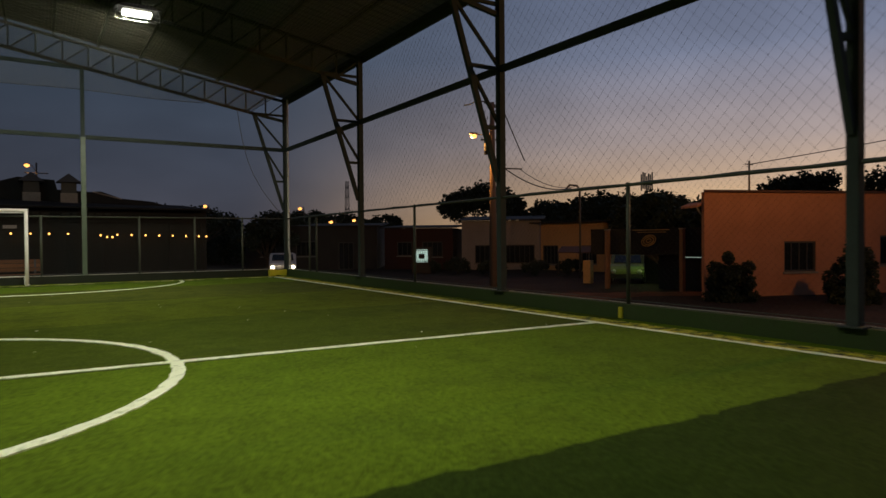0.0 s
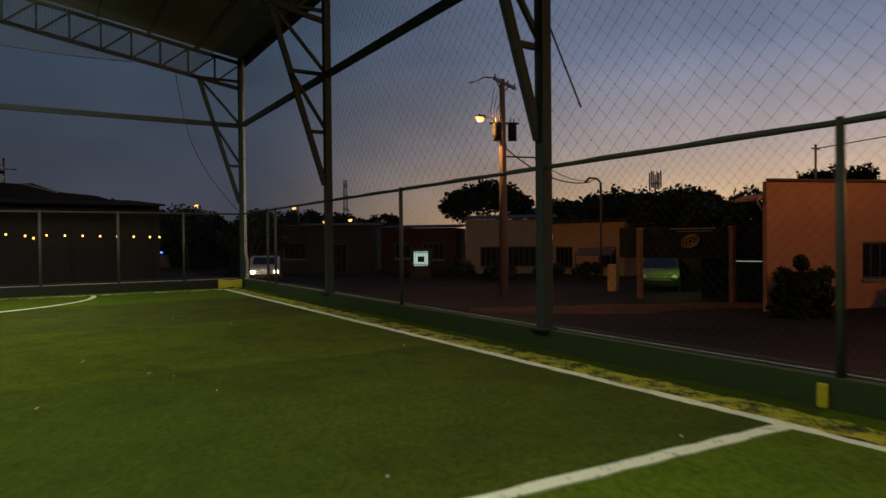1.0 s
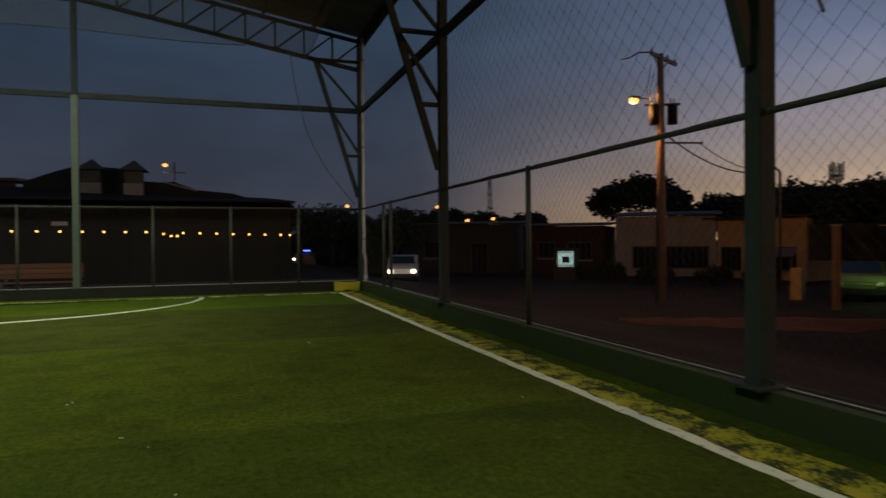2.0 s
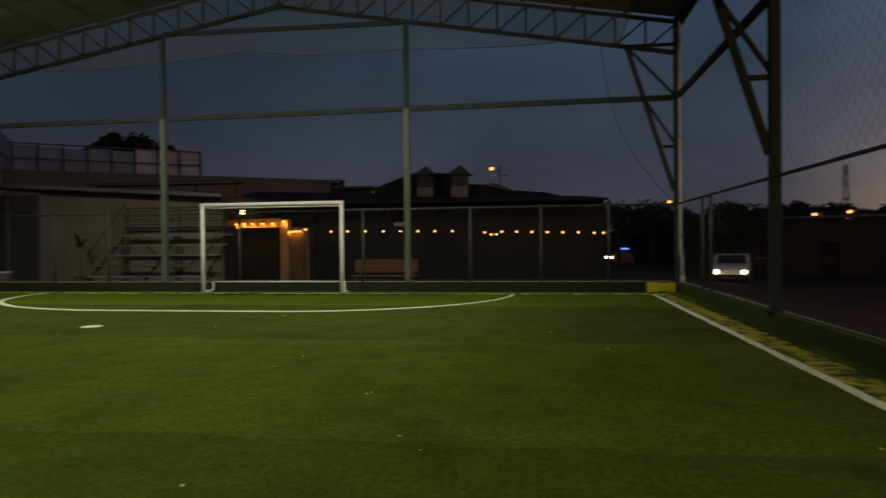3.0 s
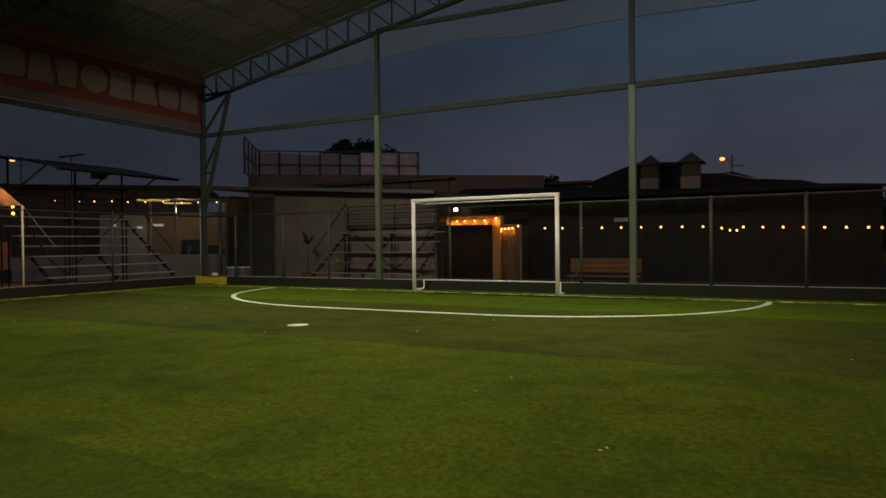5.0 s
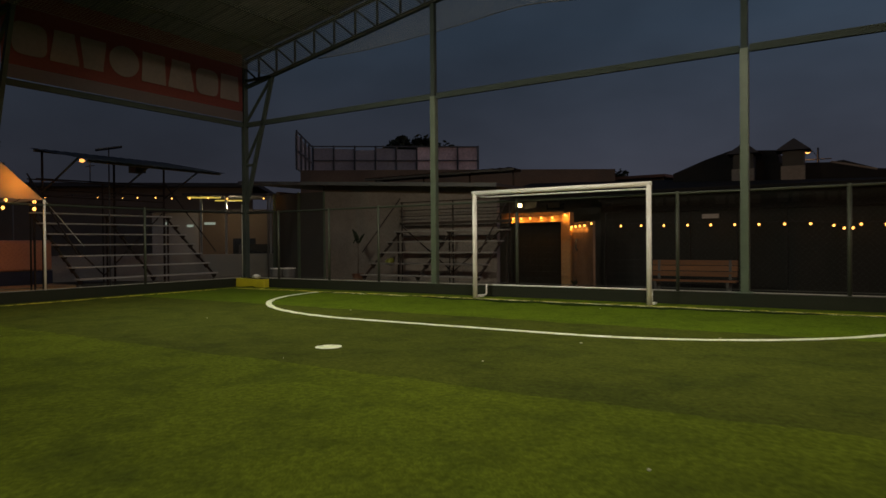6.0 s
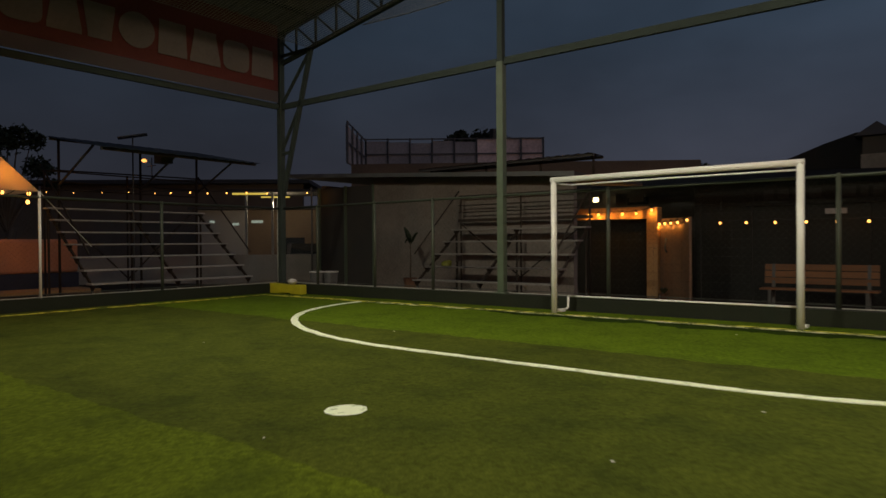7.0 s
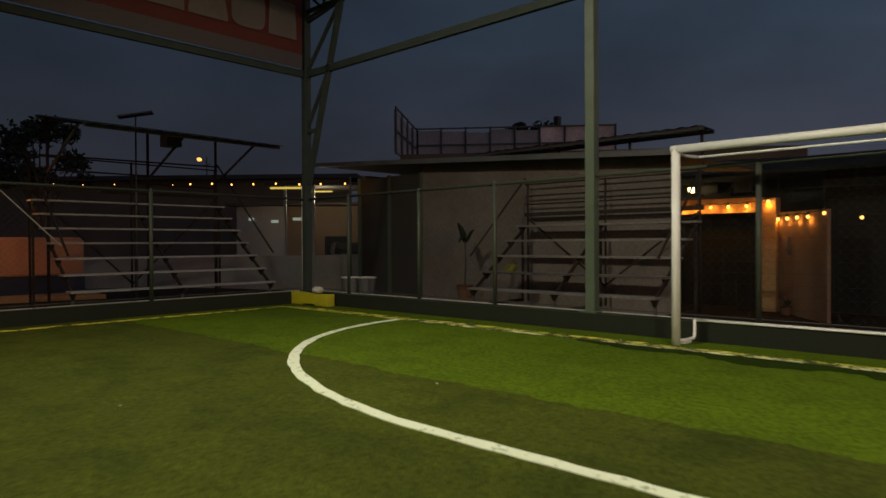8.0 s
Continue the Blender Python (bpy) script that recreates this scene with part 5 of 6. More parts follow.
put(tree("shrub", "dark leafy shrub in front of the orange wall", 2.85, 0.74, 0.25, 10, 60, 240, 0.13, 1.2, "shrubs", 0.05), 21.75, 14.15, -1.4)
put(tree("shrub", "dark leafy shrub in front of the orange wall", 2.6, 0.74, 0.25, 11, 55, 230, 0.13, 1.1, "shrubs", 0.05), 24.2, 11.1, -1.45)
for k, (x, y) in enumerate(((25.0, 33.0), (26.2, 34.8), (24.6, 36.6), (27.2, 31.4), (23.4, 38.6), (28.6, 30.0))):
    put(tree("shrub", "low dark shrub along the house fronts", 1.25, 0.95, 0.25, 20 + k, 14, 150, 0.15, 0.8, "shrubs"), x, y, -1.25)

# mobile mast far off
t = thing("mobile_mast", "distant mobile phone mast with panel aerials", "mast")
part("shaft", tubed([(0, 0, 0), (0, 0, 17.0)], 0.40, 8, 0.16), M["dark_steel"], t)
for k in range(6):
    a = k * math.pi / 3
    part("panel", boxed(1.25 * math.cos(a) - 0.12, 1.25 * math.cos(a) + 0.12, 1.25 * math.sin(a) - 0.12, 1.25 * math.sin(a) + 0.12, 13.6 + 0.4 * (k % 2), 17.5 + 0.4 * (k % 2)), M["dark_steel"], t)
part("ring", tubed([(1.1 * math.cos(a), 1.1 * math.sin(a), 15.0) for a in np.linspace(0, 2 * math.pi, 13)], 0.10, 5), M["dark_steel"], t)
put(t, 123.5, 105.5, -1.2)


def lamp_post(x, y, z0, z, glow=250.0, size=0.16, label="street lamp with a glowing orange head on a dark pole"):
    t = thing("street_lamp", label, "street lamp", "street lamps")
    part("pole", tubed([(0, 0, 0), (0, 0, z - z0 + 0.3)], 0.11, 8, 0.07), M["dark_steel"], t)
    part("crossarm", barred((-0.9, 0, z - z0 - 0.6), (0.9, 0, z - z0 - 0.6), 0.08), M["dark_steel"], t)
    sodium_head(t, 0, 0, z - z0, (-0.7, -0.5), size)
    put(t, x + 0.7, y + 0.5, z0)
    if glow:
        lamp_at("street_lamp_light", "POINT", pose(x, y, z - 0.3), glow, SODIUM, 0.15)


# Unseen lamp, added beside the street to light the orange house wall.
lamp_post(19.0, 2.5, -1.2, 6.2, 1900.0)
lamp_post(23.75, 110.9, -1.2, 6.9, 0, 0.34)
lamp_post(29.54, 81.67, -1.2, 5.3, 0, 0.26)
lamp_post(31.2, 68.3, -1.2, 3.4, 60, 0.22)
lamp_post(27.2, 65.4, -1.2, 3.1, 60, 0.22)
lamp_post(-0.3, 66.5, -0.9, 7.85, 25, 0.22)
lamp_post(-69.5, 48.2, -0.1, 10.5, 0, 0.28)

cable((PX + 1.3, PY - 0.5, PZ + 5.7), (27.0, 27.7, 4.1), 0.35)
cable((PX, PY, PZ + 6.2), (26.8, 27.8, 4.0), 0.55, 0.03)
cable((25.2, 15.6, 4.05), (60.0, -6.0, 13.0), 0.6, 0.02)
t = thing("service_mast", "bent steel service mast with a cable loop", "mast")
part("pipe", tubed([(0, 0, 0), (0, 0, 5.2), (-0.15, 0.1, 5.4), (-0.5, 0.3, 5.45), (-0.7, 0.4, 5.2)], 0.06, 8), M["dark_steel"], t)
put(t, 27.2, 27.5, -1.25)
t = thing("roof_aerial_mast", "thin service mast on the orange house", "mast")
part("pipe", tubed([(0, 0, 0), (0, 0, 1.3)], 0.04, 8), M["galv"], t)
part("arm", barred((-0.25, 0, 1.15), (0.25, 0, 1.15), 0.04), M["galv"], t)
put(t, 25.2, 15.6, 2.9)

t = thing("lattice_tower", "distant steel lattice tower against the dusk sky", "tower")
for sx, sy in ((-1, -1), (1, -1), (1, 1), (-1, 1)):
    part("leg", barred((sx * 0.34, sy * 0.34, 0), (sx * 0.16, sy * 0.16, 10.5), 0.07), M["dark_steel"], t)
for z in (2.0, 4.2, 6.2, 8.0, 9.4):
    w = 0.34 - 0.18 * z / 10.5
    for a, b in (((-w, -w), (w, -w)), ((w, -w), (w, w)), ((w, w), (-w, w)), ((-w, w), (-w, -w))):
        part("brace", barred((*a, z), (*b, z + 0.5), 0.05), M["dark_steel"], t)
t.matrix_basis = pose(49.4, 112.0, -1.2) @ Matrix.Scale(1.27, 4)

# ---- behind the goal: shed, bleachers, shop front ----
def bleacher(rows, width, rise, deep, first, label, plank="alu"):
    """Rows of aluminium planks on steel frames; it faces -y, its front edge on the x axis."""
    t = thing("bleacher", label, "bleacher", "bleachers")
    for k in range(rows):
        y, z = k * deep, first + k * rise
        part("seat_plank", boxed(-width / 2, width / 2, y, y + 0.24, z - 0.035, z, bevel=0.006), M[plank], t)
    n = max(2, round(width / 1.7)) + 1
    for i in range(n):
        x = -width / 2 + 0.06 + (width - 0.12) * i / (n - 1)
        part("stringer", barred((x, 0.05, first - 0.10), (x, (rows - 1) * deep + 0.12, first + (rows - 1) * rise - 0.10), 0.032, 0.05), M["rusty_steel"], t)
        for k in range(rows):
            y, z = k * deep, first + k * rise - 0.035
            bm = bmesh.new()
            slab(bm, [(x - 0.018, y + 0.01, z), (x - 0.018, y + 0.23, z), (x - 0.018, y + 0.10, z - 0.11)], 0.036, (1, 0, 0))
            part("bracket", bm, M["rusty_steel"], t)
        for k in (0, rows - 1):
            part("leg", barred((x, k * deep + 0.12, 0), (x, k * deep + 0.12, first + k * rise - 0.05), 0.035), M["rusty_steel"] if k else M["dark_steel"], t)
        part("base_rail", barred((x, 0.05, 0.03), (x, (rows - 1) * deep + 0.12, 0.03), 0.05), M["rusty_steel"], t)
    top = first + (rows - 1) * rise
    yb = (rows - 1) * deep + 0.30
    part("top_board", boxed(-width / 2, width / 2, yb - 0.03, yb + 0.01, top + 0.17, top + 0.24), M["rusty_steel"], t)
    for z in (top + 0.40, top + 0.56, top + 0.78):
        part("back_rail", tubed([(-width / 2, yb, z), (width / 2, yb, z)], 0.014, 6), M["rusty_steel"], t)
    for i in range(n):
        x = -width / 2 + 0.06 + (width - 0.12) * i / (n - 1)
        part("back_post", tubed([(x, yb, 0), (x, yb, top + 0.80)], 0.022, 6), M["rusty_steel"], t)
    for i in range(n - 1):
        x0, x1 = (-width / 2 + 0.06 + (width - 0.12) * (i + k) / (n - 1) for k in (0, 1))
        if i % 2:
            x0, x1 = x1, x0
        part("cross_brace", barred((x0, yb - 0.03, top + 0.15), (x1, yb - 0.03, 0.35), 0.02, 0.03), M["rusty_steel"], t)
    for s in (-1, 1):
        part("side_rail", tubed([(s * width / 2, 0.1, first + 0.55), (s * width / 2, yb, top + 0.90)], 0.018, 6), M["rusty_steel"], t)
    return t


b1 = bleacher(7, 3.60, 0.252, 0.32, 0.40, "grey aluminium bleacher with seven rows of planks")
b1.matrix_basis = pose(-11.16, 18.20, -0.10, 0, 0, 90)
b2 = bleacher(5, 3.4, 0.275, 0.36, 0.34, "small grey aluminium bleacher against the pale wall", "alu_dull")
b2.matrix_basis = pose(-5.92, 21.5, -0.10, 0, 0, 0)


def sheet_canopy(x0, x1, y0, y1, z_front, z_back, posts, label, turn, place, cover="roof_dark", brace=0.0):
    t = thing("bleacher_canopy", label, "canopy", "canopies")
    bm = bmesh.new()
    n = int((x1 - x0) / 0.12)
    lo = [bm.verts.new((x0 + (x1 - x0) * i / n, y0, z_front + 0.02 * (i % 2))) for i in range(n + 1)]
    hi = [bm.verts.new((x0 + (x1 - x0) * i / n, y1, z_back + 0.02 * (i % 2))) for i in range(n + 1)]
    for i in range(n):
        bm.faces.new((lo[i], lo[i + 1], hi[i + 1], hi[i]))
    bmesh.ops.solidify(bm, geom=list(bm.faces), thickness=0.03)
    part("sheet", bm, M[cover], t)
    for x in posts:
        ym = y1 - 0.25
        zt = z_back + (z_front - z_back) * 0.25 / (y1 - y0)
        part("post", tubed([(x, ym, 0), (x, ym, zt)], 0.028, 8), M["rusty_steel"], t)
        if brace:
            part("strut", tubed([(x, ym, zt - brace), (x, y0 + (y1 - y0) * 0.33, z_front + (z_back - z_front) * 0.33 - 0.02)], 0.025, 6), M["dark_steel"], t)
    for f in (0.08, 0.92):
        y, z = y0 + (y1 - y0) * f, z_front + (z_back - z_front) * f
        part("purlin", barred((x0, y, z - 0.03), (x1, y, z - 0.03), 0.05, 0.06), M["dark_steel"], t)
    t.matrix_basis = pose(*place, 0, 0, turn)
    return t


can = sheet_canopy(-1.3, 2.2, 0.2, 2.95, 2.96, 3.46, (-1.13, 0.65, 2.1), "blue-grey sheet canopy on steel posts above the bleacher", 90, (-10.75, 17.9, -0.10), "canopy_sheet", 1.0)
part("rail", tubed([(-1.28, 2.68, 2.72), (2.18, 2.68, 2.78)], 0.016, 6), M["rusty_steel"], can)
part("rail", tubed([(-1.28, 2.68, 2.46), (2.18, 2.68, 2.50)], 0.014, 6), M["rusty_steel"], can)
part("lamp_box", boxed(0.50, 0.78, 1.5, 1.8, 2.95, 3.16), M["dark_steel"], can, "dark lamp box under the sheet")
sheet_canopy(-2.5, 2.33, 0.0, 0.55, 0.43, 0.42, (-2.3, -0.6, 0.9, 2.2), "rusty brown sheet canopy raised above the shed roof", 0, (-6.72, 23.66, 2.48), "roof_rust")

shed = thing("shed", "low plastered shed with a pale stained wall and a dark doorway", "shed")
bm = bmesh.new()
slab(bm, [(-10.62, 23.46, -0.6), (-4.75, 23.46, -0.6), (-4.75, 23.46, 2.42), (-10.62, 23.46, 2.78)], 0.16, (0, 1, 0))
part("front_wall", bm, M["wall_pale"], shed)
part("dark_door", boxed(-12.75, -10.60, 23.50, 23.60, -0.6, 2.60), M["wall_dark"], shed, "dark boarded doorway")
for x in (-12.78, -11.70, -10.62):
    part("door_post", boxed(x - 0.03, x + 0.03, 23.43, 23.50, -0.6, 2.62), M["pale_steel"], shed)
bm = bmesh.new()
slab(bm, [(-13.9, 22.96, 2.96), (-4.5, 22.96, 2.38), (-4.5, 22.96, 2.48), (-13.9, 22.96, 3.06)], 0.04, (0, 1, 0))
part("roof_fascia", bm, M["plastic"], shed, "grey fascia board")
part("side_wall", boxed(-12.85, -12.70, 23.62, 26.4, -0.6, 2.70), M["wall_pale"], shed)
part("back_wall", boxed(-12.70, -7.0, 26.4, 26.55, -0.6, 2.50), M["wall_pale"], shed)
part("end_wall", boxed(-7.18, -7.0, 23.62, 26.4, -0.6, 2.50), M["wall_pale"], shed)
bm = bmesh.new()
slab(bm, [(-13.9, 23.0, 2.97), (-4.5, 23.0, 2.39), (-4.5, 26.8, 2.42), (-13.9, 26.8, 3.0)], 0.08)
part("roof", bm, M["roof_dark"], shed, "flat dark sheet roof")

# roof terrace with panelled railing further back
def panel_rail(t, a, b, z0, z1, n, pale_from, post_h=0.05):
    a, b = Vector((*a, 0)), Vector((*b, 0))
    d = (b - a) / n
    for k in range(n + 1):
        p = a + d * k
        part("post", barred((p.x, p.y, z0), (p.x, p.y, z1 + post_h), 0.06), M["dark_steel"], t)
    for z in (z0 + 0.05, z0 + 0.52 * (z1 - z0), z1):
        part("rail", barred((a.x, a.y, z), (b.x, b.y, z), 0.04, 0.06), M["dark_steel"], t)
    u = d.normalized()
    back = Vector((-u.y, u.x, 0)) * 0.06
    for k in range(n):
        p, q = a + u * 0.04 + d * k + back, a - u * 0.04 + d * (k + 1) + back
        pale = k >= pale_from
        zt = z1 - (0.0 if pale else 0.08 + 0.05 * (k % 3))
        bm = bmesh.new()
        slab(bm, [(p.x, p.y, z0 + 0.1), (q.x, q.y, z0 + 0.1), (q.x, q.y, zt), (p.x, p.y, zt)], 0.02, back.normalized())
        part("panel", bm, M["pale_panel"] if pale else M["mesh_panel"], t, "pale stained panel" if pale else "grey mesh panel")


ter = thing("roof_terrace", "upper storey terrace with a railing of weathered panels", "building")
panel_rail(ter, (-20.1, 32.9), (-13.4, 37.9), 4.45, 5.92, 8, 5)
panel_rail(ter, (-17.3, 29.0), (-20.1, 32.9), 4.2, 5.86, 4, 9)
bm = bmesh.new()
slab(bm, [(-20.2, 33.0, -0.9), (-17.3, 29.2, -0.9), (-6.0, 37.0, -0.9), (-9.0, 42.0, -0.9), (-17.6, 40.0, -0.9)], 5.1)
part("storey", bm, M["wall_umber"], ter)
bm = bmesh.new()
slab(bm, [(-13.2, 37.5, 3.78), (-4.0, 37.5, 3.78), (-4.0, 42.0, 4.0), (-13.2, 42.0, 4.0)], 0.12)
part("lower_roof", bm, M["roof_rust"], ter, "rusty sheet roof")
part("lower_wall", boxed(-12.5, -4.2, 38.0, 38.2, -0.9, 3.78), M["wall_dark"], ter)

part("chimney", boxed(-17.09, -16.85, 38.9, 39.2, 3.9, 6.9, bevel=0.02), M["wall_dark"], ter, "small dark chimney")

# shop front with bulbs
shop = thing("shop_building", "dark shop front with a tan plastered gateway and low roof", "building")
part("lintel", boxed(-6.6, -4.57, 27.30, 27.50, 1.62, 1.93), M["wall_tan"], shop, "tan plastered lintel")
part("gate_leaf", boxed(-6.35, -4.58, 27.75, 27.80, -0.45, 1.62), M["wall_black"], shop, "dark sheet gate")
part("pier", boxed(-4.56, -4.27, 27.22, 27.55, -0.5, 1.90, bevel=0.012), M["wall_tan"], shop, "tan plastered pier")
WING_A, WING_B = Vector((-4.27, 27.40, 0)), Vector((-3.06, 25.81, 0))      # the wing wall runs forward from the pier
WING_D = (WING_B - WING_A).normalized()
WING_N = Vector((WING_D.y, -WING_D.x, 0))


def on_wing(s, z, out=0.0):
    return WING_A + WING_D * s + WING_N * out + Vector((0, 0, z))


bm = bmesh.new()
slab(bm, [on_wing(0.0, -0.5), on_wing(2.0, -0.5), on_wing(2.0, 1.57), on_wing(0.0, 1.60)], 0.06, -WING_N)
part("wing_wall", bm, M["wall_tan_dim"], shop, "wing wall in dimmed tan plaster")
part("wall_hook", tubed([on_wing(0.50, 1.10, 0.02), on_wing(0.53, 0.96, 0.04), on_wing(0.50, 0.84, 0.05), on_wing(0.58, 0.76, 0.03)], 0.025, 6), M["dark_steel"], shop, "dark bent hook")
part("upper_wall", boxed(-7.6, -3.5, 28.6, 28.75, -0.5, 2.60), M["wall_dark"], shop)
part("small_window", boxed(-5.6, -5.0, 28.55, 28.59, 2.06, 2.26), M["glass"], shop)
for x in (-6.02, -5.25):
    part("wall_plate", boxed(x - 0.20, x + 0.20, 28.30, 28.34, 2.12, 2.32), M["wall_dim"], shop, "dull brown plate")
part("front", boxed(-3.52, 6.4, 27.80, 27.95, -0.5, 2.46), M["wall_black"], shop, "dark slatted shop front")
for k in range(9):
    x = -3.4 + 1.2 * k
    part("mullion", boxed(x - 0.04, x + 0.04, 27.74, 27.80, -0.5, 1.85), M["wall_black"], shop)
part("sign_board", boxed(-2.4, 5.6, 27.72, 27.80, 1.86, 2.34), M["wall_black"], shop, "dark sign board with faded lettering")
x = -1.9
random.seed(5)
for k in range(16):
    w = random.uniform(0.14, 0.26)
    if k not in (4, 9, 12):
        part("letter_bar", boxed(x, x + w, 27.712, 27.719, 2.0, 2.22), M["faint"], shop, "faded lettering bar")
    x += w + 0.09
bm = bmesh.new()
slab(bm, [(-6.9, 27.2, 2.40), (6.5, 27.2, 2.34), (5.9, 30.2, 2.62), (-6.9, 30.2, 3.05)], 0.07)
part("roof", bm, M["roof_black"], shop, "low dark sheet roof")
for x in (0.26, 1.50):
    c = part("cupola", boxed(x - 0.26, x + 0.26, 28.80, 29.32, 2.55, 3.45), M["wall_dark"], shop, "small square roof cupola")
    part("cupola_base", boxed(x - 0.29, x + 0.29, 28.75, 28.80, 2.62, 3.02), M["wall_pale"], c, "pale panel")
    bm = bmesh.new()
    bmesh.ops.create_cone(bm, cap_ends=True, segments=4, radius1=0.60, radius2=0.02, depth=0.36, matrix=pose(x, 29.06, 3.62, 0, 0, 45))
    part("cupola_roof", bm, M["roof_dark"], c)
bm = bmesh.new()
slab(bm, [(-1.83, 29.6, 3.08), (-0.9, 29.6, 3.44), (-0.2, 29.6, 3.66), (1.03, 29.6, 3.58), (1.12, 29.6, 3.20), (2.3, 29.6, 3.14), (2.65, 29.6, 3.18), (3.43, 29.6, 2.90), (4.6, 29.6, 2.80), (5.2, 29.6, 2.62), (-1.83, 29.6, 2.62)], 3.0, (0, 1, 0))
part("rear_roof", bm, M["roof_black"], shop)
part("pale_verge", barred((2.36, 29.57, 3.15), (3.42, 29.57, 2.88), 0.03, 0.05), M["wall_pale"], shop, "pale verge board")
part("wall_light", boxed(-6.36, -6.24, 27.95, 28.05, 2.15, 2.27, bevel=0.02), M["porch_lit"], shop, "lit porch lamp")
part("fuse_box", boxed(-0.62, -0.20, 27.66, 27.72, 1.62, 1.74), M["wall_grey"], shop, "pale box on the wall")
lamp_at("porch_light", "POINT", pose(-6.30, 27.7, 2.15), 6.0, (1.0, 0.75, 0.35), 0.05)


def bulb_string(pts, label, sag=0.03, r=0.029, ties=(), dim_from=99):
    """Bulbs on a cord; ties are the two points where the cord is fixed; bulbs from dim_from on are tiny."""
    t = thing("bulb_string", label, "string lights", "string lights")
    line = [Vector(ties[0])] if ties else []
    for p, q in zip(pts, pts[1:]):
        line += hanging((p[0], p[1], p[2] + 0.09), (q[0], q[1], q[2] + 0.09), sag, 4)[:-1]
    line.append(Vector((pts[-1][0], pts[-1][1], pts[-1][2] + 0.09)))
    line += [Vector(ties[1])] if ties else []
    part("cord", tubed(line, 0.008, 5), M["rubber"], t)
    for i, p in enumerate(pts):
        b = bmesh.new()
        ball(b, p, r if i < dim_from else 0.011, 8, 1.15)
        s = part("bulb", b, M["bulb"], t, "glowing warm bulb")
        part("socket", tubed([(p[0], p[1], p[2] + 0.04), (p[0], p[1], p[2] + 0.09)], 0.02, 6), M["rubber"], s)
    return t


BY = 27.55
xs = (-2.84, -2.25, -1.62, -0.98, -0.38, 0.22, 0.80, 1.40, 1.98)
bulb_string([(x, BY, 1.46 - 0.006 * i) for i, x in enumerate(xs)] + [(2.48, BY, 1.36), (2.70, BY, 1.29), (2.88, BY, 1.29), (3.05, BY, 1.38)] + [(3.05 + 0.50 * k, BY, 1.38 - 0.012 * k) for k in range(1, 7)] + [(6.35, BY, 1.30)], "string of warm glowing bulbs along the dark shop front")
LINTEL_X = (-6.16, -5.88, -5.58, -5.21, -4.84)
bulb_string([(x, 27.24, 1.75) for x in LINTEL_X] + [(-4.40, 27.16, 1.82)], "string of warm glowing bulbs under the tan lintel")
WING_S = (0.10, 0.52, 0.95, 1.40)
bulb_string([tuple(on_wing(q, 1.46, 0.05)) for q in WING_S] + [tuple(on_wing(1.98, 1.50, 0.04))], "string of warm glowing bulbs on the wing wall")
for x in LINTEL_X:
    lamp_at("bulb_light", "POINT", pose(x, 27.235, 1.68), 2.6, BULB_C, 0.02)
lamp_at("bulb_light", "POINT", pose(-4.40, 27.13, 1.75), 5.0, BULB_C, 0.02)
for q in WING_S:
    p = on_wing(q, 1.39, 0.06)
    lamp_at("bulb_light", "POINT", pose(p.x, p.y, p.z), 2.0, BULB_C, 0.02)
lamp_at("bulb_light", "POINT", pose(-12.62, 23.25, 2.35), 0.6, BULB_C, 0.03)
for x in (0.0, 4.0):
    lamp_at("bulb_light", "POINT", pose(x, 27.4, 1.35), 0.5, BULB_C, 0.05)


def bench():
    t = thing("bench", "varnished wooden park bench behind the fence", "bench")
    for k in range(3):
        part("back_slat", boxed(-1.02, 1.02, 0.30 + 0.02 * k, 0.325 + 0.02 * k, 0.52 + 0.14 * k, 0.645 + 0.14 * k, bevel=0.006), M["wood"], t)
    for k in range(3):
        part("seat_slat", boxed(-1.04, 1.04, -0.12 + 0.135 * k, 0.0 + 0.135 * k, 0.405, 0.44, bevel=0.006), M["wood"], t)
    for s in (-0.85, 0.85):
        part("front_leg", barred((s, -0.08, 0), (s, -0.08, 0.405), 0.06), M["dark_steel"], t)
        part("back_leg", barred((s, 0.28, 0), (s, 0.36, 0.93), 0.06), M["dark_steel"], t)
        part("cross_rail", barred((s, -0.08, 0.37), (s, 0.28, 0.37), 0.05), M["dark_steel"], t)
    return t


put(bench(), -0.5, 25.62, -0.40)

t = thing("litter_bin", "grey plastic litter bin with a pale bag", "bin")
bm = bmesh.new()
bmesh.ops.create_cone(bm, segments=20, radius1=0.12, radius2=0.16, depth=0.50, matrix=pose(0, 0, 0.25))
part("tub", bm, M["plastic"], t)
part("rim", tubed([(0.16 * math.cos(a), 0.16 * math.sin(a), 0.50) for a in np.linspace(0, 2 * math.pi, 21)], 0.014, 6), M["bag"], t, "pale plastic bag folded over the rim")
put(t, -9.48, 20.45, -0.10)
copy_thing(t, pose(-9.22, 20.62, -0.10))

t = thing("potted_plant", "tall thin potted plant with two drooping dark leaves", "potted plant")
bm = bmesh.new()
bmesh.ops.create_cone(bm, cap_ends=True, segments=18, radius1=0.12, radius2=0.17, depth=0.30, matrix=pose(0, 0, 0.15))
part("pot", bm, M["ceramic"], t)
part("stem", tubed([(0, 0, 0.28), (0.02, 0, 0.7), (0.0, 0.01, 1.18)], 0.02, 6, 0.012), M["bark"], t)


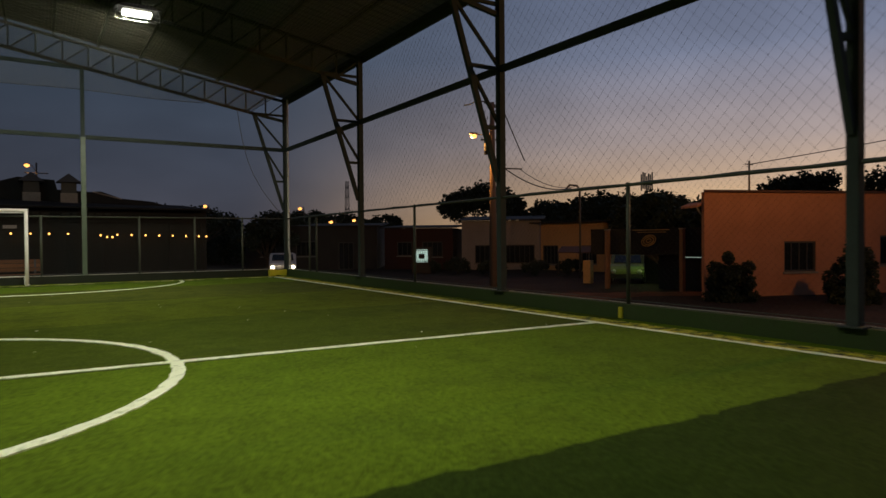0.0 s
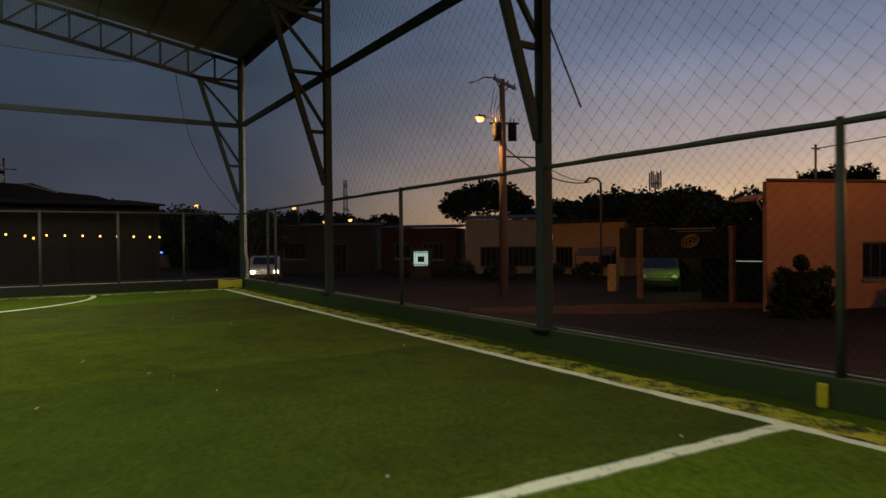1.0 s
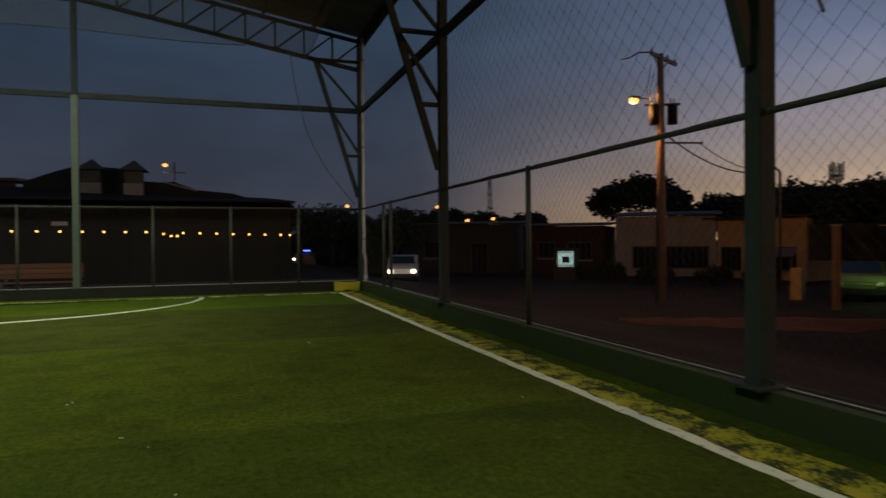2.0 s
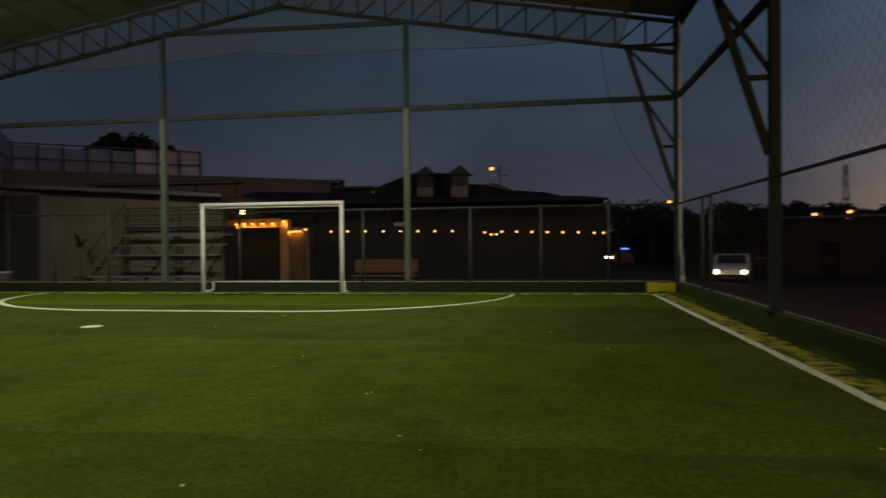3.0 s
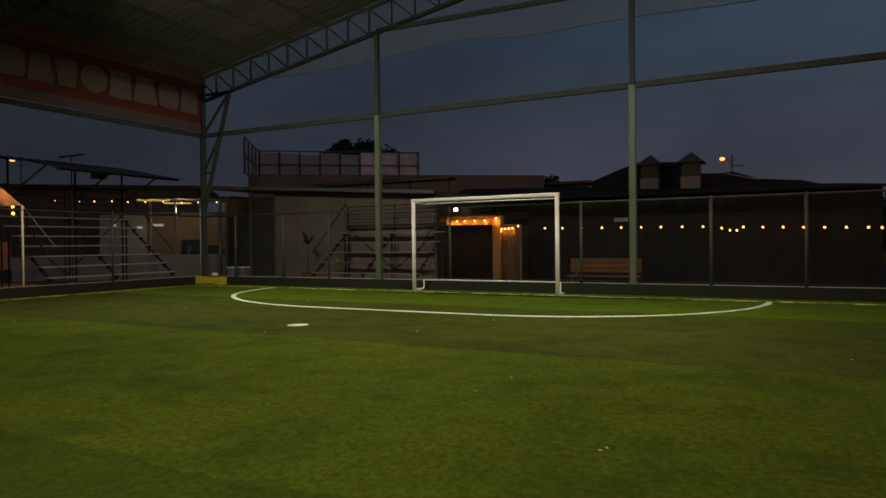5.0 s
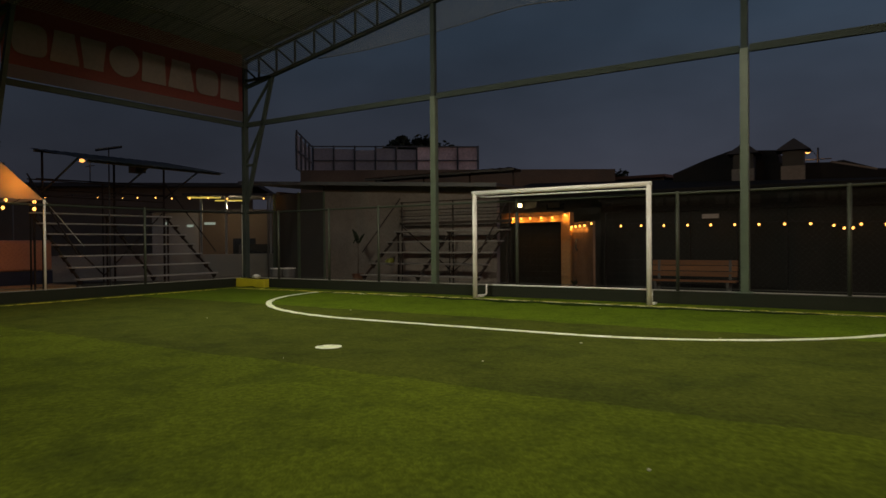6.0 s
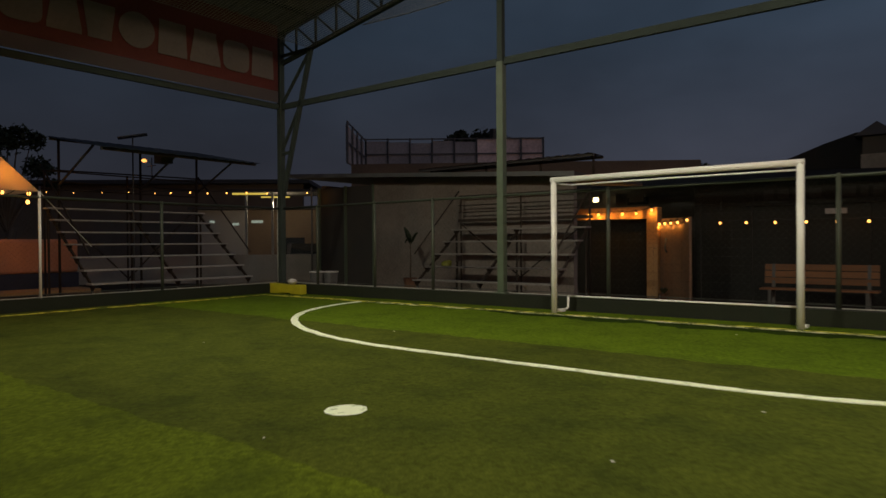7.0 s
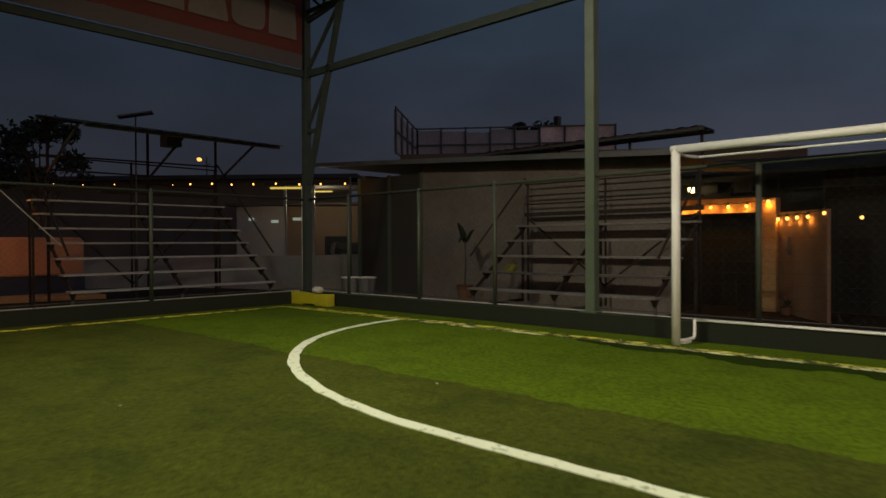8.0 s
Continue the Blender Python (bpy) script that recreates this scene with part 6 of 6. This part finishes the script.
def big_leaf(t, pts, widths, side):
    bm = bmesh.new()
    side = Vector(side)
    rows = [[bm.verts.new(Vector(p) + side * (w * k) + Vector((0, 0.03 * abs(k), 0))) for k in (-1, 0, 1)] for p, w in zip(pts, widths)]
    for r0, r1 in zip(rows, rows[1:]):
        for k in (0, 1):
            bm.faces.new((r0[k], r0[k + 1], r1[k + 1], r1[k]))
    bmesh.ops.solidify(bm, geom=list(bm.faces), thickness=0.004)
    part("leaf", bm, M["leaf"], t)


big_leaf(t, [(0, 0, 1.10), (-0.05, 0, 1.24), (-0.12, 0, 1.38), (-0.20, 0, 1.50)], (0.03, 0.085, 0.07, 0.02), (0.8, 0, 0.5))
big_leaf(t, [(0, 0, 1.12), (0.07, 0, 1.22), (0.15, -0.02, 1.31), (0.24, -0.03, 1.37)], (0.02, 0.05, 0.04, 0.01), (0.5, 0, -0.8))
big_leaf(t, [(0, 0, 1.14), (0.01, -0.08, 1.22), (0.02, -0.16, 1.22), (0.03, -0.24, 1.12)], (0.015, 0.04, 0.035, 0.01), (1, 0, 0))
put(t, -8.52, 22.5, -0.10)
bm = bmesh.new()
ball(bm, (0, 0, 0), 0.12, 12, 0.75)
for v in bm.verts:
    v.co += Vector([0.05 * noise.noise(v.co * 9 + Vector((i * 5, 2, 0))) for i in range(3)])
put(solo("plastic_bag", bm, M["lime_bag"], "dull yellow-green plastic bag on the bleacher plank", "plastic bag"), -7.30, 22.32, 0.545)

bm = bmesh.new()
rnd = random.Random(8)
for k in range(26):
    a, w = rnd.uniform(0, 6.283), rnd.uniform(0.05, 0.16)
    u, v = Vector((math.cos(a), math.sin(a), 0)), Vector((-math.sin(a), math.cos(a), 0))
    c = [Vector((0, 0, 0.12)), u * w * 0.5 + v * 0.03 + Vector((0, 0, 0.24)), u * w + Vector((0, 0, 0.28 + rnd.uniform(-0.08, 0.1))), u * w * 0.5 - v * 0.03 + Vector((0, 0, 0.24))]
    bm.faces.new([bm.verts.new(q) for q in c])
t = thing("potted_plant", "small bushy potted plant at the foot of the wing wall", "potted plant")
part("leaves", bm, M["leaf"], t)
bm = bmesh.new()
bmesh.ops.create_cone(bm, cap_ends=True, segments=14, radius1=0.08, radius2=0.11, depth=0.16, matrix=pose(0, 0, 0.08))
part("pot", bm, M["ceramic"], t)
p = on_wing(0.72, -0.42, 0.16)
put(t, p.x, p.y, p.z)

# ---- beside the pitch: tent, low wall, stalls ----
tent = thing("party_tent", "white sheet party tent on thin poles, lit by warm bulbs", "tent")
h, pk, w = 1.87, 3.75, 2.5
for x, y in ((0, 0), (-w, 0), (0, -w), (-w, -w)):
    part("pole", tubed([(x, y, 0.2 if x == 0 else -0.1), (x, y, h)], 0.022, 8), M["white"], tent)
c = (-w / 2, -w / 2, pk)
for a, b in (((0, 0), (-w, 0)), ((-w, 0), (-w, -w)), ((-w, -w), (0, -w)), ((0, -w), (0, 0))):
    bm = bmesh.new()
    va, vb, vc = Vector((*a, h)), Vector((*b, h)), Vector(c)
    n = 8
    rows = []
    for j in range(n + 1):
        rows.append([bm.verts.new(va.lerp(vb, i / n).lerp(vc, j / n) - Vector((0, 0, 0.06 * math.sin(math.pi * j / n)))) for i in range(n + 1)])
    for r0, r1 in zip(rows, rows[1:]):
        for i in range(n):
            bm.faces.new((r0[i], r0[i + 1], r1[i + 1], r1[i])).smooth = True
    bmesh.ops.remove_doubles(bm, verts=bm.verts, dist=0.001)
    part("roof_sheet", bm, M["tent"], tent)
part("guy_line", tubed([(0, 0, h), (-0.5, 1.0, 1.0)], 0.008, 5), M["pvc"], tent)
put(tent, -9.73, 14.99, 0.0)
bulb_string([(-9.80, 14.85, 1.70), (-9.92, 14.91, 1.84), (-10.16, 14.96, 1.98), (-10.5, 14.63, 1.74), (-11.0, 14.9, 1.92), (-11.4, 14.3, 1.76)], "string of warm bulbs under the tent", 0.08, 0.03)
for x, y, z, e in ((-10.15, 14.6, 1.98, 6.0), (-10.8, 14.1, 2.45, 14.0)):
    lamp_at("tent_light", "POINT", pose(x, y, z), e, BULB_C, 0.06)
t = thing("low_wall", "low orange wall with a blue band behind the tent", "wall")
part("wall", boxed(-0.1, 0.1, -4.2, 1.0, 0.35, 1.18, bevel=0.06), M["wall_orange"], t)
part("band", boxed(-0.1, 0.1, -4.2, 1.0, -0.12, 0.346), M["blue"], t, "dark blue painted band")
put(t, -16.0, 17.2, 0.0)
solo("yard_path", boxed(-15.89, -14.7, 12.6, 18.2, -0.16, -0.02, bevel=0.01), M["wall_tan"], "pale earth-coloured path along the low orange wall", "path", kind="structure")
lamp_at("bulb_light", "POINT", pose(-14.9, 16.0, 1.8), 14.0, BULB_C, 0.05)

stall = thing("market_stall", "distant food stall with a glowing yellow fascia", "stall")
part("fascia", boxed(-1.5, -0.2, 0, 0.05, 3.33, 3.40), M["stall_lit"], stall, "glowing yellow fascia")
part("roof", boxed(-1.7, 2.1, 0.0, 2.4, 3.44, 3.54), M["roof_dark"], stall)
for x in (-1.0, 0.0, 1.8):
    part("post", boxed(x - 0.04, x + 0.04, 0.08, 0.16, 0, 3.44), M["galv"], stall)
part("counter", boxed(-1.9, -0.2, 0.3, 0.8, 0, 0.95), M["wall_pale"], stall)
part("back_panel", boxed(-1.75, -1.5, 0.9, 0.95, 2.18, 2.28), M["white_lit"], stall, "lit white panel")
part("rear_fascia", boxed(-0.5, 0.6, 0.4, 0.45, 3.24, 3.29), M["stall_lit"], stall, "glowing yellow fascia")
stall.matrix_basis = pose(-19.0, 26.6, -0.40, 0, 0, 40)
lamp_at("stall_light", "POINT", pose(-19.3, 27.2, 2.6), 65.0, (1.0, 0.85, 0.55), 0.1)
YARD_K = (-0.1, 1.1, 2.15, 3.3, 4.4, 5.45, 6.4, 7.45, 8.3, 9.7, 11.1, 12.6, 14.0)
bulb_string([(-12.57 - 0.34 * k, 22.78 - 0.34 * k, 2.44 - 0.01 * (i % 3)) for i, k in enumerate(YARD_K)], "string of warm bulbs across the yard, some of them dim",
            0.05, 0.020, ((-12.45, 22.9, 2.56), (-17.45, 17.9, 2.55)), 8)
for x, y in ((-12.45, 22.9), (-17.45, 17.9)):
    t = thing("string_post", "thin dark post holding the bulb string", "post", "posts of the bulb string")
    part("shaft", tubed([(0, 0, 0), (0, 0, 2.72)], 0.025, 8), M["dark_steel"], t)
    put(t, x, y, -0.12)
c3 = car("parked_car", "dark car parked beyond the bleacher", "car_dark", False)
c3.matrix_basis = pose(-20.5, 29.6, -0.42, 0, 0, 140)
t = thing("yard_wall", "low grey yard wall beyond the bleachers", "wall")
part("wall", boxed(-7, 5.4, -0.1, 0.1, 0, 1.0), M["concrete"], t)
t.matrix_basis = pose(-16.0, 22.2, -0.30, 0, 0, 50)
t = thing("solar_lamp", "flat solar lamp panel on a thin pole", "solar lamp")
part("pole", tubed([(0, 0, 0), (0, 0, 3.64)], 0.022, 8, 0.014), M["dark_steel"], t)
part("panel", barred((-0.30, 0, 3.60), (0.30, 0, 3.72), 0.26, 0.03), M["dark_steel"], t)
put(t, -12.91, 18.1, -0.2, 60)
put(tree("tree", "dark feathery tree beyond the bleacher", 6.6, 1.7, 2.0, 40, 26, 150, 0.22), -29.0, 21.0, -0.2)
put(tree("tree", "dark tree behind the roof terrace", 10.5, 3.4, 5.5, 41, 44, 420, 0.40), -28.0, 53.2, -0.8)
put(tree("tree", "dark tree behind the shop roof", 6.2, 2.0, 3.0, 42, 16, 110, 0.32), -9.5, 47.0, -0.8)
for k, (x, y, hh, sp) in enumerate(((6.5, 52, 5.0, 3.0), (10.0, 56, 4.6, 3.0), (2.6, 50, 4.4, 2.4), (13.0, 60, 5.2, 3.2), (-4, 56, 5.6, 3))):
    put(tree("tree", "dark tree in the distance behind the shops", hh, sp, 2.0, 50 + k, 18, 110, 0.36), x, y, -0.9)

for k, (x, y) in enumerate(((4.5, 63.0), (8.5, 64.0), (12.5, 64.5), (16.0, 66.0))):
    put(tree("tree", "low dark bushy tree along the far end of the street", 3.9, 2.6, 0.5, 70 + k, 40, 150, 0.36, 0.8, "trees", 0.1), x, y, -1.0)
t = thing("far_building", "long dark house at the far end of the street", "building", "far buildings")
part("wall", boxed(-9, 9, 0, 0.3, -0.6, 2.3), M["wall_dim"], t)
part("roof", boxed(-9.4, 9.4, -0.5, 6, 2.304, 2.5), M["roof_dark"], t)
for x in (-6, -2.5, 1.5, 5.5):
    part("opening", boxed(x - 0.7, x + 0.7, -0.03, 0.0, 0.4, 1.6), M["glass"], t)
put(t, 10.0, 68.0, -0.8)

# far end of the street: cars and lights
t = thing("distant_lights", "small blue lights on a vehicle far down the street", "vehicle lights")
part("blue_bar", boxed(0, 0.5, 0, 0.1, 0.0, 0.09), M["blue_lit"], t, "glowing blue light bar")
part("body", boxed(-0.7, 1.1, 0.12, 3.5, -1.55, -0.1, bevel=0.15), M["car_dark"], t)
for x in (-1.15, -0.75):
    b = bmesh.new()
    ball(b, (x, 0.0, -0.62), 0.09, 8)
    part("headlight", b, M["head"], t, "glowing headlight")
put(t, 10.4, 58.0, 0.35)

# ---- closing structure round the yard, far off ----
t = thing("far_building", "long low dark building across the yard", "building", "far buildings")
part("wall", boxed(-22, 6, 0, 0.3, -0.5, 4.2), M["wall_umber"], t)
part("roof", boxed(-22.4, 6.4, -0.5, 6, 4.204, 4.4), M["roof_dark"], t)
t.matrix_basis = pose(-28.8, 28.7, -0.15, 0, 0, 40)
t = thing("far_building", "dim plastered yard house with dark openings", "building", "far buildings")
part("wall", boxed(-4.6, 9.5, 0, 0.2, -0.2, 2.9), M["wall_umber"], t)
part("pale_wall", boxed(-6.6, -4.604, 0, 0.2, -0.2, 2.9), M["wall_grey"], t, "plastered end wall")
for x, w in ((-6.0, 0.10), (-4.1, 0.24)):
    part("lit_notice", boxed(x - w, x + w, -0.06, -0.035, 2.33, 2.44), M["white_lit"], t, "small lit white panel")
part("roof", boxed(-6.9, 9.8, -0.4, 4, 2.904, 3.0), M["roof_dark"], t)
for x in (-2.6, 0.4, 2.6, 5.2):
    part("opening", boxed(x - 0.5, x + 0.5, -0.03, 0.0, 0.5, 1.7), M["glass"], t)
t.matrix_basis = pose(-18.6, 30.6, -0.40, 0, 0, 40)
